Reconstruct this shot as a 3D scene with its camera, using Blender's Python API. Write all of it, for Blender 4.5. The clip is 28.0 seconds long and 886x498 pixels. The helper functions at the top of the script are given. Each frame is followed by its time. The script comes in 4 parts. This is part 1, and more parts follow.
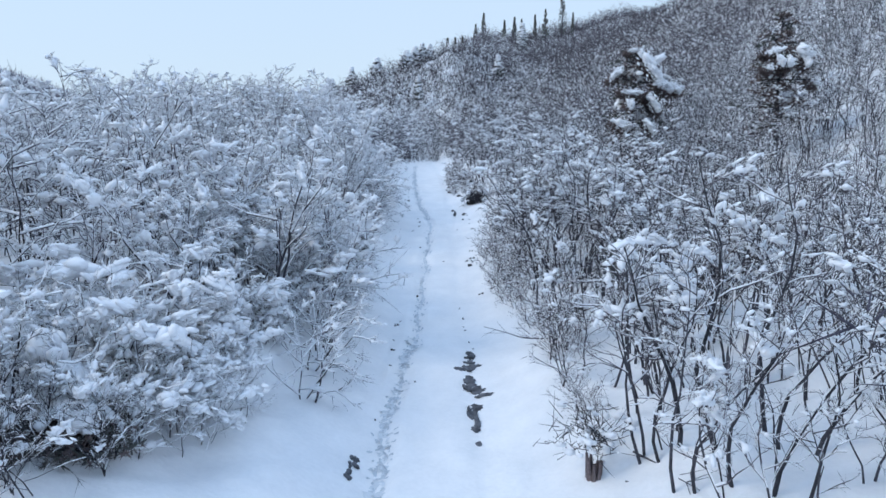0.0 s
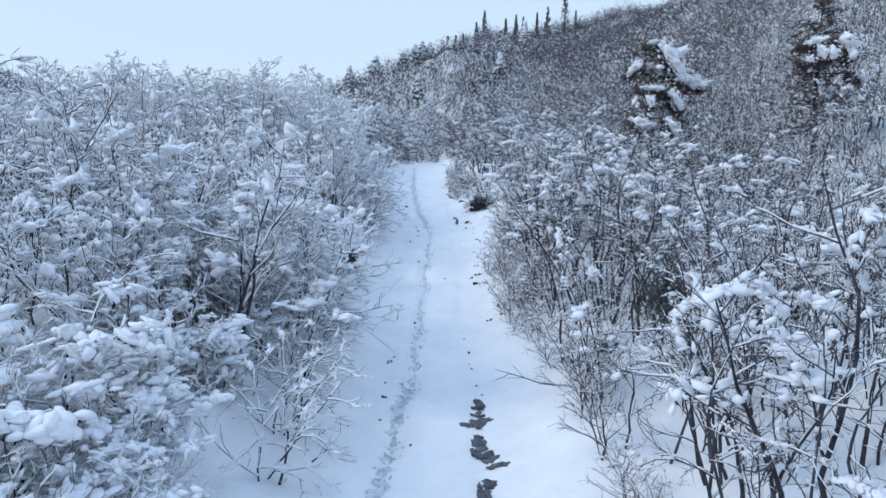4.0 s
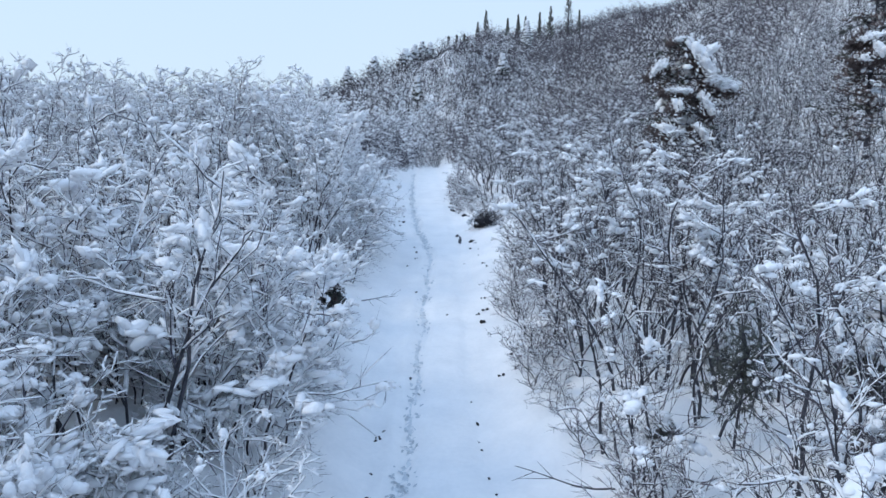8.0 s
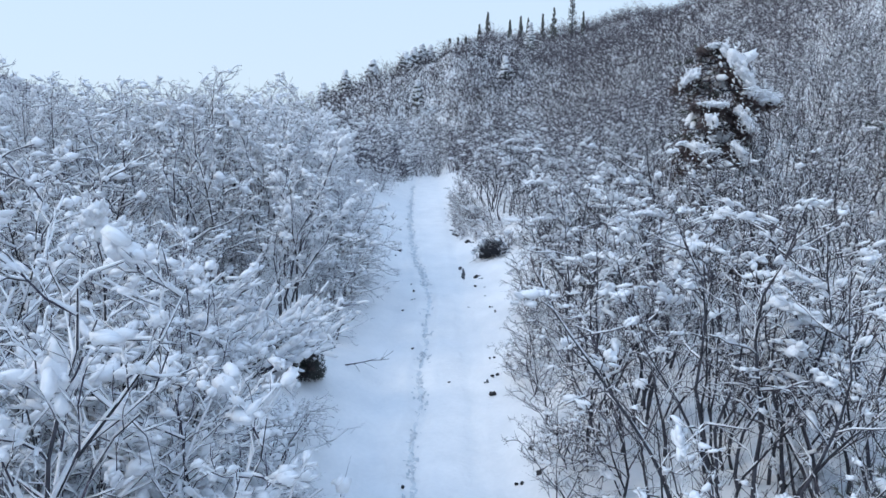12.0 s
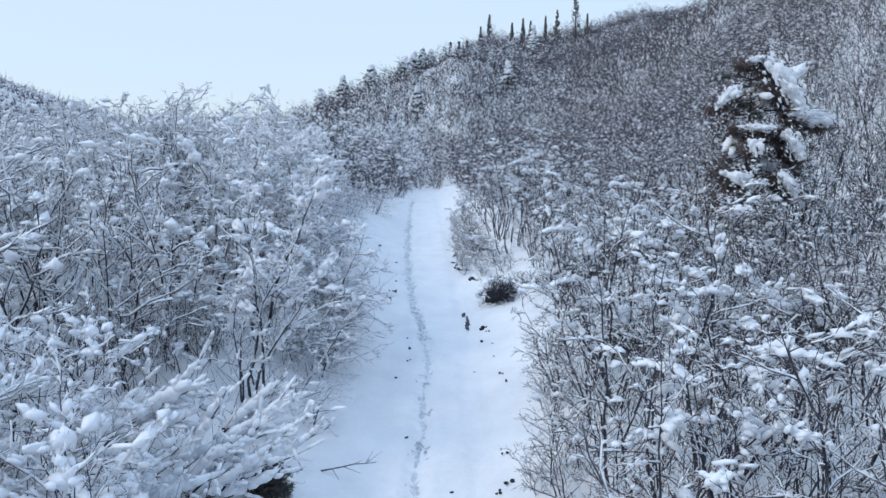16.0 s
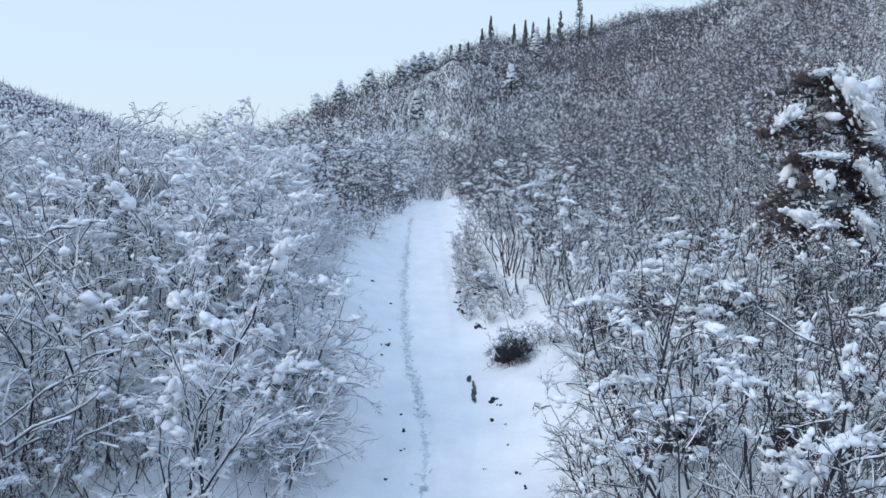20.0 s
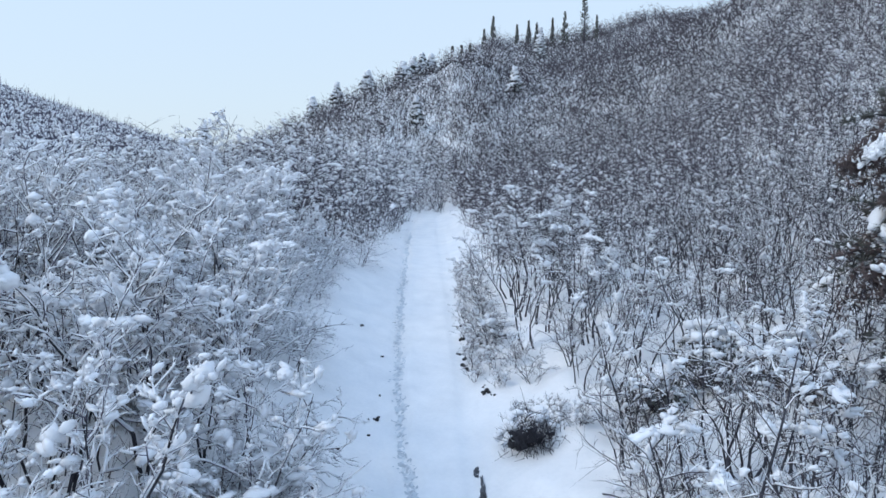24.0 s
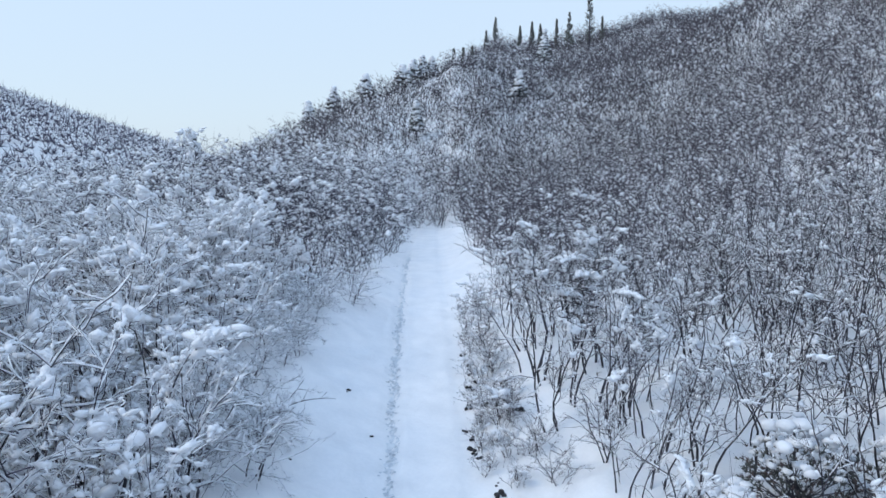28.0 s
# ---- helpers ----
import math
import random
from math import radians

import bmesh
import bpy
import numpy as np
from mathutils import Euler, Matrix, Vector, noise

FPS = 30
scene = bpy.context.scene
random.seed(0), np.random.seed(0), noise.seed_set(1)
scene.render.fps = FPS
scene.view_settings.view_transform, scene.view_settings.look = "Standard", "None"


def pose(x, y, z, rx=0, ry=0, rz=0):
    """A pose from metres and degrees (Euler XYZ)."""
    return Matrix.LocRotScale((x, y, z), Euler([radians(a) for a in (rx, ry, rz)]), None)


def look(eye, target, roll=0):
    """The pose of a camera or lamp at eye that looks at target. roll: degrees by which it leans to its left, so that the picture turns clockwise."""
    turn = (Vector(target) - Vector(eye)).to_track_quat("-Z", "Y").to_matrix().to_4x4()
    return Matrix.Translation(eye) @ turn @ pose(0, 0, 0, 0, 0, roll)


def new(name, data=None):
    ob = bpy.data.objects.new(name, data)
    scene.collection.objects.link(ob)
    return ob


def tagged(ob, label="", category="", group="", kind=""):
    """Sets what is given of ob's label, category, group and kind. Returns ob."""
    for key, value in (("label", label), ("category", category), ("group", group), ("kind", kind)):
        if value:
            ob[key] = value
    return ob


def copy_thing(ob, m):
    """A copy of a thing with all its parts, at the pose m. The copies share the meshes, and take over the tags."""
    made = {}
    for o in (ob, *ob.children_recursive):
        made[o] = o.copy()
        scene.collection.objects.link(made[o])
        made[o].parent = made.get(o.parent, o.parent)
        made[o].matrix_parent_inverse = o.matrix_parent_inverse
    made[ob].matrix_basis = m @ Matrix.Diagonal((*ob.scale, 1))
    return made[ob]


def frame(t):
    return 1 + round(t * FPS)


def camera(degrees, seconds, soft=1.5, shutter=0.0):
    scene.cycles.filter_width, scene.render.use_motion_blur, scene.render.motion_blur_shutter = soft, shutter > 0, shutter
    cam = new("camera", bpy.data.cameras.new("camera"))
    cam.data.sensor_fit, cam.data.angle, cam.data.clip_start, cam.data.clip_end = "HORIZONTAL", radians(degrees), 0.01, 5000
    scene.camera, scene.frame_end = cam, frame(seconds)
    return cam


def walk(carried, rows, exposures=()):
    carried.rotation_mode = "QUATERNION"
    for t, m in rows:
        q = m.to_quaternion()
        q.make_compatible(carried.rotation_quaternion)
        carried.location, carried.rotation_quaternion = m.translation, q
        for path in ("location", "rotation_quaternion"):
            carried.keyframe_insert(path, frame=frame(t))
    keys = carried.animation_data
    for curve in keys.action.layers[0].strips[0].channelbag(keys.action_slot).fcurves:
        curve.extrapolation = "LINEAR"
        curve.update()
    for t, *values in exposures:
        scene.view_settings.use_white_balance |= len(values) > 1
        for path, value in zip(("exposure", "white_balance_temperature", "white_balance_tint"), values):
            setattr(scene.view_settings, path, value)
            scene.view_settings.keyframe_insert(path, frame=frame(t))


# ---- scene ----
cam = camera(64.19, 28.0, soft=1.5)

# seconds, x, y, z, and the turn in degrees
PATH = [
    (0, 0.000, 0.000, 5.599, 82.202, -0.142, -0.418),
    (1, -0.002, 0.692, 5.594, 82.208, -0.171, -0.439),
    (2, -0.006, 1.385, 5.596, 82.217, -0.193, -0.422),
    (3, -0.014, 2.069, 5.616, 82.226, -0.172, -0.419),
    (4, -0.022, 2.771, 5.653, 82.232, -0.143, -0.421),
    (5, -0.024, 3.524, 5.707, 82.245, -0.136, -0.410),
    (6, -0.025, 4.293, 5.779, 82.269, -0.133, -0.394),
    (7, -0.027, 5.049, 5.865, 82.304, -0.121, -0.383),
    (8, -0.027, 5.804, 5.973, 82.317, -0.108, -0.382),
    (9, -0.027, 6.558, 6.119, 82.326, -0.107, -0.361),
    (10, -0.024, 7.318, 6.282, 82.345, -0.102, -0.344),
    (11, -0.017, 8.098, 6.446, 82.383, -0.084, -0.322),
    (12, -0.008, 8.884, 6.619, 82.419, -0.053, -0.302),
    (13, 0.003, 9.668, 6.809, 82.446, 0.004, -0.292),
    (14, 0.012, 10.443, 7.006, 82.491, 0.056, -0.263),
    (15, 0.016, 11.186, 7.207, 82.520, 0.073, -0.239),
    (16, 0.016, 11.941, 7.405, 82.536, 0.082, -0.233),
    (17, 0.013, 12.760, 7.582, 82.568, 0.077, -0.228),
    (18, 0.013, 13.601, 7.756, 82.599, 0.094, -0.214),
    (19, 0.023, 14.433, 7.945, 82.622, 0.195, -0.183),
    (20, 0.035, 15.268, 8.136, 82.622, 0.303, -0.160),
    (21, 0.039, 16.109, 8.325, 82.586, 0.356, -0.167),
    (22, 0.039, 16.956, 8.510, 82.571, 0.358, -0.148),
    (23, 0.037, 17.809, 8.680, 82.578, 0.283, -0.122),
    (24, 0.033, 18.664, 8.849, 82.600, 0.205, -0.104),
    (25, 0.025, 19.512, 9.027, 82.616, 0.205, -0.090),
    (26, 0.016, 20.368, 9.209, 82.609, 0.226, -0.076),
    (27, 0.008, 21.251, 9.396, 82.610, 0.236, -0.067),
    (28, 0.001, 22.144, 9.586, 82.652, 0.242, -0.045),
]
walk(cam, [(t, pose(*row)) for t, *row in PATH], [(0, 0.0, 5640, 5.8), (8, 0.06, 5660, 5.8), (18, 0.06, 5780, 6.0), (28, 0.03, 5780, 6.0)])

# ---- light ----
SUN_EL, SUN_ROT = radians(43), radians(-105)
world = bpy.data.worlds.new("winter_sky")
scene.world = world
world.use_nodes = True
wn, wl = world.node_tree.nodes, world.node_tree.links
wn.clear()
sky = wn.new("ShaderNodeTexSky")
sky.sky_type, sky.sun_disc = "NISHITA", False
sky.sun_elevation, sky.sun_rotation = SUN_EL, SUN_ROT
sky.air_density, sky.dust_density, sky.ozone_density = 1.0, 1.2, 3.5
veil = wn.new("ShaderNodeMix")            # thin high cloud over the blue
veil.data_type, veil.blend_type = "RGBA", "MIX"
veil.inputs[0].default_value = 0.75
wl.new(sky.outputs[0], veil.inputs[6])
where, axes, height_mix = wn.new("ShaderNodeTexCoord"), wn.new("ShaderNodeSeparateXYZ"), wn.new("ShaderNodeMapRange")
height_mix.interpolation_type = "SMOOTHSTEP"
height_mix.inputs[1].default_value, height_mix.inputs[2].default_value = 0.0, 0.7
haze = wn.new("ShaderNodeMix")            # paler towards the horizon
haze.data_type = "RGBA"
haze.inputs[6].default_value, haze.inputs[7].default_value = (8.9, 9.5, 9.9, 1), (8.0, 10.0, 13.0, 1)
wl.new(where.outputs["Generated"], axes.inputs[0])
wl.new(axes.outputs["Z"], height_mix.inputs[0])
wl.new(height_mix.outputs[0], haze.inputs[0])
wl.new(haze.outputs[2], veil.inputs[7])
back = wn.new("ShaderNodeBackground")
back.inputs[1].default_value = 0.097
wl.new(veil.outputs[2], back.inputs[0])
wout = wn.new("ShaderNodeOutputWorld")
wl.new(back.outputs[0], wout.inputs[0])

sun = new("sun", bpy.data.lights.new("sun", "SUN"))
sun.data.energy, sun.data.angle, sun.data.color = 1.15, radians(22), (1.0, 0.83, 0.62)
sun.matrix_world = look((-30, -8, 29), (0, 0, 0))

# ---- materials ----
def material(name, rough=0.8):
    m = bpy.data.materials.new(name)
    m.use_nodes = True
    n, l = m.node_tree.nodes, m.node_tree.links
    b = n["Principled BSDF"]
    b.inputs["Roughness"].default_value = rough
    return m, n, l, b


def mottled(name, dark, light, scale, rough=0.8, bump=0.3, fine=8.0, vary=0.0, distance=0.02, place="Object"):
    """Two-scale noise colour between dark and light, fine relief, and some difference from object to object."""
    m, n, l, b = material(name, rough)
    at = n.new("ShaderNodeTexCoord")
    big, small = n.new("ShaderNodeTexNoise"), n.new("ShaderNodeTexNoise")
    big.inputs["Scale"].default_value, small.inputs["Scale"].default_value = scale, scale * fine
    big.inputs["Detail"].default_value, small.inputs["Detail"].default_value = 4, 6
    mixn = n.new("ShaderNodeMath")
    mixn.operation = "MULTIPLY_ADD"
    mixn.inputs[1].default_value = 0.5
    ramp = n.new("ShaderNodeValToRGB")
    ramp.color_ramp.elements[0].position, ramp.color_ramp.elements[1].position = 0.52, 0.98
    ramp.color_ramp.elements[0].color, ramp.color_ramp.elements[1].color = (*dark, 1), (*light, 1)
    l.new(at.outputs[place], big.inputs["Vector"])
    l.new(at.outputs[place], small.inputs["Vector"])
    l.new(small.outputs[0], mixn.inputs[0])
    l.new(big.outputs[0], mixn.inputs[2])
    l.new(mixn.outputs[0], ramp.inputs[0])
    colour = ramp.outputs[0]
    if vary:
        info, hue = n.new("ShaderNodeObjectInfo"), n.new("ShaderNodeHueSaturation")
        span = n.new("ShaderNodeMapRange")
        span.inputs[3].default_value, span.inputs[4].default_value = 1 - vary, 1 + vary
        l.new(info.outputs["Random"], span.inputs[0])
        l.new(span.outputs[0], hue.inputs["Value"])
        l.new(colour, hue.inputs["Color"])
        colour = hue.outputs[0]
    l.new(colour, b.inputs["Base Color"])
    bm = n.new("ShaderNodeBump")
    bm.inputs["Strength"].default_value, bm.inputs["Distance"].default_value = bump, distance
    l.new(small.outputs[0], bm.inputs["Height"])
    l.new(bm.outputs[0], b.inputs["Normal"])
    return m


SNOW = mottled("fresh_snow", (0.80, 0.81, 0.83), (0.90, 0.90, 0.91), 1.4, 0.75, 0.35, 9, distance=0.03)
SNOW_LOAD = mottled("snow_load", (0.79, 0.805, 0.84), (0.89, 0.90, 0.92), 3.0, 0.8, 0.45, 7, distance=0.022)
BARK = mottled("dark_bark", (0.020, 0.021, 0.029), (0.072, 0.071, 0.088), 6, 0.9, 0.6, 7, 0.3)
TWIG = mottled("grey_twig", (0.038, 0.038, 0.058), (0.132, 0.124, 0.170), 5, 0.9, 0.3, 7, 0.3)
BROWN_TWIG = mottled("brown_twig", (0.046, 0.043, 0.053), (0.145, 0.130, 0.150), 5, 0.9, 0.3, 7, 0.3)
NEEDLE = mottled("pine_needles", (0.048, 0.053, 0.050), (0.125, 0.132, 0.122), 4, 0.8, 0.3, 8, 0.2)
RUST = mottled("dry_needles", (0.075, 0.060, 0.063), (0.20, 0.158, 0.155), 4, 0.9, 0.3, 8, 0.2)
EARTH = mottled("bare_wet_earth", (0.055, 0.058, 0.068), (0.20, 0.21, 0.24), 6, 0.85, 0.8, 9)
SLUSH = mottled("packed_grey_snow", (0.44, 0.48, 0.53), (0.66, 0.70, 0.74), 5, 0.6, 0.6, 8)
PACKED = mottled("trodden_snow", (0.60, 0.64, 0.69), (0.76, 0.79, 0.82), 5, 0.65, 0.6, 8)
SOIL = mottled("dark_soil", (0.016, 0.017, 0.020), (0.050, 0.049, 0.054), 7, 0.95, 0.9, 7)


# ---- mesh tools: segments become tapered tubes, blobs become uneven lumps ----
def mesh_from(name, verts, faces, mat, smooth=True):
    me = bpy.data.meshes.new(name)
    verts, faces = np.asarray(verts, np.float32), np.asarray(faces, np.int32)
    me.vertices.add(len(verts))
    me.vertices.foreach_set("co", verts.ravel())
    k = faces.shape[1]
    me.loops.add(faces.size)
    me.loops.foreach_set("vertex_index", faces.ravel())
    me.polygons.add(len(faces))
    me.polygons.foreach_set("loop_start", np.arange(0, faces.size, k, dtype=np.int32))
    me.polygons.foreach_set("loop_total", np.full(len(faces), k, np.int32))
    me.polygons.foreach_set("use_smooth", np.full(len(faces), smooth))
    me.materials.append(mat)
    me.update(calc_edges=True)
    return me


def tubes(seg, sides, pointed=False):
    """seg: rows of p0, p1, r0, r1. Open tapered tubes of that many sides, or spikes."""
    seg = np.asarray(seg, float).reshape(-1, 8)
    p0, p1, r0, r1 = seg[:, :3], seg[:, 3:6], seg[:, 6], seg[:, 7]
    d = p1 - p0
    d /= np.linalg.norm(d, axis=1, keepdims=True) + 1e-9
    ref = np.where(np.abs(d[:, 2:]) > 0.9, [[1.0, 0, 0]], [[0, 0, 1.0]])
    u = np.cross(d, ref)
    u /= np.linalg.norm(u, axis=1, keepdims=True) + 1e-9
    w = np.cross(d, u)
    a = np.arange(sides) * 2 * np.pi / sides
    ring = np.cos(a)[None, :, None] * u[:, None] + np.sin(a)[None, :, None] * w[:, None]
    if pointed:
        v = np.concatenate([p0[:, None] + ring * r0[:, None, None], p1[:, None]], 1)
        i = np.arange(sides)
        tri = np.stack([i, (i + 1) % sides, np.full(sides, sides)], 1)
        f = (np.arange(len(seg)) * (sides + 1))[:, None, None] + tri[None]
        return v.reshape(-1, 3), f.reshape(-1, 3)
    v = np.concatenate([p0[:, None] + ring * r0[:, None, None], p1[:, None] + ring * r1[:, None, None]], 1)
    i = np.arange(sides)
    j = (i + 1) % sides
    tri = np.concatenate([np.stack([i, j, i + sides], 1), np.stack([j, j + sides, i + sides], 1)])
    f = (np.arange(len(seg)) * 2 * sides)[:, None, None] + tri[None]
    return v.reshape(-1, 3), f.reshape(-1, 3)


def chain(rows, sides):
    """One unbroken tube along rows that follow on one another, closed by a point at its end."""
    rows = np.asarray(rows, float)
    pts = np.concatenate([rows[:, :3], rows[-1:, 3:6]])
    rad = np.append(rows[:, 6], rows[-1, 7])
    d = np.gradient(pts, axis=0)
    d /= np.linalg.norm(d, axis=1, keepdims=True) + 1e-9
    u = np.cross(d, [[0.93, 0.36, 0.05]])
    u /= np.linalg.norm(u, axis=1, keepdims=True) + 1e-9
    w = np.cross(d, u)
    a = np.arange(sides) * 2 * np.pi / sides
    ring = np.cos(a)[None, :, None] * u[:, None] + np.sin(a)[None, :, None] * w[:, None]
    v = np.concatenate([(pts[:, None] + ring * rad[:, None, None]).reshape(-1, 3), pts[-1:] + d[-1:] * rad[-1]])
    i = np.arange(sides)
    j = (i + 1) % sides
    tri = np.concatenate([np.stack([i, j, i + sides], 1), np.stack([j, j + sides, i + sides], 1)])
    f = ((np.arange(len(pts) - 1) * sides)[:, None, None] + tri[None]).reshape(-1, 3)
    end = (len(pts) - 1) * sides
    return v, np.concatenate([f, np.stack([i + end, j + end, np.full(sides, end + sides)], 1)])


def ico(level):
    bm = bmesh.new()
    bmesh.ops.create_icosphere(bm, subdivisions=level, radius=1)
    bm.verts.ensure_lookup_table()
    v = np.array([x.co[:] for x in bm.verts])
    f = np.array([[x.index for x in y.verts] for y in bm.faces])
    bm.free()
    return v, f


OCTA = (np.array([[1, 0, 0], [0, 1, 0], [-1, 0, 0], [0, -1, 0], [0, 0, 1], [0, 0, -1.0]]),
        np.array([[0, 1, 4], [1, 2, 4], [2, 3, 4], [3, 0, 4], [1, 0, 5], [2, 1, 5], [3, 2, 5], [0, 3, 5]]))
ICO1, ICO2, ICO3 = ico(1), ico(2), ico(3)


def lumps(blob, base, rng, rough=0.25):
    """blob: rows of centre, three half-sizes and, if given, the way the long side points; each is made uneven at random."""
    blob = np.asarray(blob, float)
    blob = blob.reshape(-1, blob.shape[-1])
    bv, bf = base
    n, k = len(blob), len(bv)
    a = rng.uniform(0, 2 * np.pi, n)
    c, s = np.cos(a)[:, None], np.sin(a)[:, None]
    r = 1 + rough * rng.uniform(-1, 1, (n, k))
    v = bv[None] * r[..., None] * blob[:, None, 3:6]
    if blob.shape[1] == 9:
        e1 = blob[:, 6:] / (np.linalg.norm(blob[:, 6:], axis=1, keepdims=True) + 1e-9)
        e2 = np.cross([[0, 0, 1.0]], e1)
        e2 /= np.linalg.norm(e2, axis=1, keepdims=True) + 1e-6
        e3 = np.cross(e1, e2)
        v = v[..., :1] * e1[:, None] + v[..., 1:2] * e2[:, None] + v[..., 2:] * e3[:, None] + blob[:, None, :3]
        f = (np.arange(n) * k)[:, None, None] + bf[None]
        return v.reshape(-1, 3), f.reshape(-1, 3)
    v = np.stack([v[..., 0] * c - v[..., 1] * s, v[..., 0] * s + v[..., 1] * c, v[..., 2]], -1) + blob[:, None, :3]
    f = (np.arange(n) * k)[:, None, None] + bf[None]
    return v.reshape(-1, 3), f.reshape(-1, 3)


def joined(parts):
    vs, fs, o = [], [], 0
    for v, f in parts:
        vs.append(v)
        fs.append(f + o)
        o += len(v)
    return np.concatenate(vs), np.concatenate(fs)


def part(name, me, parent, label=""):
    ob = new(name, me)
    ob.parent = parent
    return tagged(ob, label) if label else ob


# ---- the lie of the land ----
def smooth_line(ys, zs, y, soft=4.0):
    out = 0.0
    for o, w in ((-1.2, 0.1), (-0.6, 0.22), (0, 0.36), (0.6, 0.22), (1.2, 0.1)):
        out = out + w * np.interp(np.asarray(y, float) + o * soft, ys, zs)
    return out


def trail_z(y):
    return smooth_line([-40, 0, 12.8, 19.5, 30.5, 35.5, 45, 55, 75, 82, 91, 107, 125, 147, 165, 200, 400],
                       [-0.5, 0.6, 1.24, 1.75, 2.98, 3.55, 4.1, 4.4, 4.7, 6.3, 10.6, 16.0, 20.6, 26.8, 27, 22, -20], y, 2.5)


def trail_x(y):
    return smooth_line([-40, 12, 33, 40, 60, 80], [0.0, -0.1, -0.22, -0.45, -1.0, -1.3], y)


def edge_left(y):
    """Where the trees begin on the left of the track."""
    return smooth_line([-20, 7, 12, 17, 22, 30, 34, 37, 43, 48, 55, 72, 80], [-3.4, -3.3, -2.5, -2.35, -2.35, -2.6, -3.9, -4.6, -4.4, -3.2, -2.4, -2.3, -2.3], y, 0.8)


def edge_right(y):
    return smooth_line([-20, 7, 11, 14, 18, 22, 26, 28.5, 33, 36, 41, 48, 60, 72, 80], [2.3, 2.2, 2.4, 2.5, 2.1, 1.8, 2.2, 3.0, 2.9, 1.6, 1.2, 1.7, 1.2, 0.9, 0.6], y, 0.8)


def bumps(x, y, s):
    return (np.sin(x * 1.7 / s + 0.6 * np.sin(y * 1.1 / s)) * np.sin(y * 1.3 / s + 1.7) + 0.5 * np.sin(x * 3.1 / s + 2.2 + np.sin(y * 2.3 / s)) * np.sin(y * 3.7 / s))


def ground_z(x, y):
    """Height of the snow: a sunken track, a bank on either side, the slope on the right and the far shoulder."""
    x, y = np.asarray(x, float), np.asarray(y, float)
    z = trail_z(y)
    o = x - trail_x(y)
    r = np.clip(o - 1.1, 0, None)
    z = z + 0.34 * np.clip(r, 0, 1.8) + 0.14 * np.clip(r - 1.8, 0, 5.2) + (0.15 * np.clip(r - 7, 0, None) + 0.025 * np.clip(r - 7, 0, 30) ** 2) * np.clip(1 - (y - 60) / 100, 0.35, 1)
    l = np.clip(-o - 1.0, 0, None)
    z = z + 0.40 * np.clip(l, 0, 3.2) + 0.12 * np.clip(l - 3.2, 0, 5) - 0.09 * np.clip(l - 10, 0, 60)
    far = np.clip((y - 70) / 30, 0, 1)
    z = z - far * 0.34 * np.clip(l - 5, 0, 45)
    z = z - 0.34 * np.clip(y - 107, 0, 60) * np.clip((9 - x) / 11, 0, 1)
    crest = np.interp(x, [-30, -23, -16, -11, -7, -4, -2.3, 1.3, 5, 7.5, 11.7, 16.7, 22, 27, 32, 37, 50], [-1.7, -1.9, -1.4, -1.0, -0.5, 1.4, 2.8, 3.9, 3.0, 1.1, -0.4, -1.4, -2.2, -2.8, -3.6, -4.6, -6.0])
    z = z + crest * np.clip((y - 76) / 30, 0, 1) ** 1.5
    off = np.clip(np.abs(o) - 1.2, 0, 1)
    return z + off * (0.13 * bumps(x, y, 1.3) + 0.05 * bumps(x + 9, y, 0.5)) + 0.012 * bumps(x, y, 0.35)


# ---- shrubby trees ----
def unit(v):
    return v / (np.linalg.norm(v) + 1e-9)


def unit_rows(v):
    return v / (np.linalg.norm(v, axis=1, keepdims=True) + 1e-9)


def crooked(rng, p, d, length, pieces, wander, up, steep=-1.0):
    """Points along a branch that wanders off its way, never flatter than steep."""
    pts = [np.asarray(p, float)]
    for _ in range(pieces):
        d = unit(d + rng.normal(0, wander, 3) + [0, 0, up])
        if d[2] < steep:
            d = unit(np.array([d[0], d[1], 0]) * math.sqrt(1 - steep ** 2) / math.hypot(d[0], d[1]) + [0, 0, steep])
        pts.append(pts[-1] + d * length / pieces)
    return np.array(pts)


def rows_of(pts, r0, r1):
    rad = np.linspace(r0, r1, len(pts))
    return np.concatenate([pts[:-1], pts[1:], rad[:-1, None], rad[1:, None]], 1)


def point_on(pts, w):
    k = min(int(w * (len(pts) - 1)), len(pts) - 2)
    step = pts[k + 1] - pts[k]
    return pts[k] + step * (w * (len(pts) - 1) - k), unit(step)


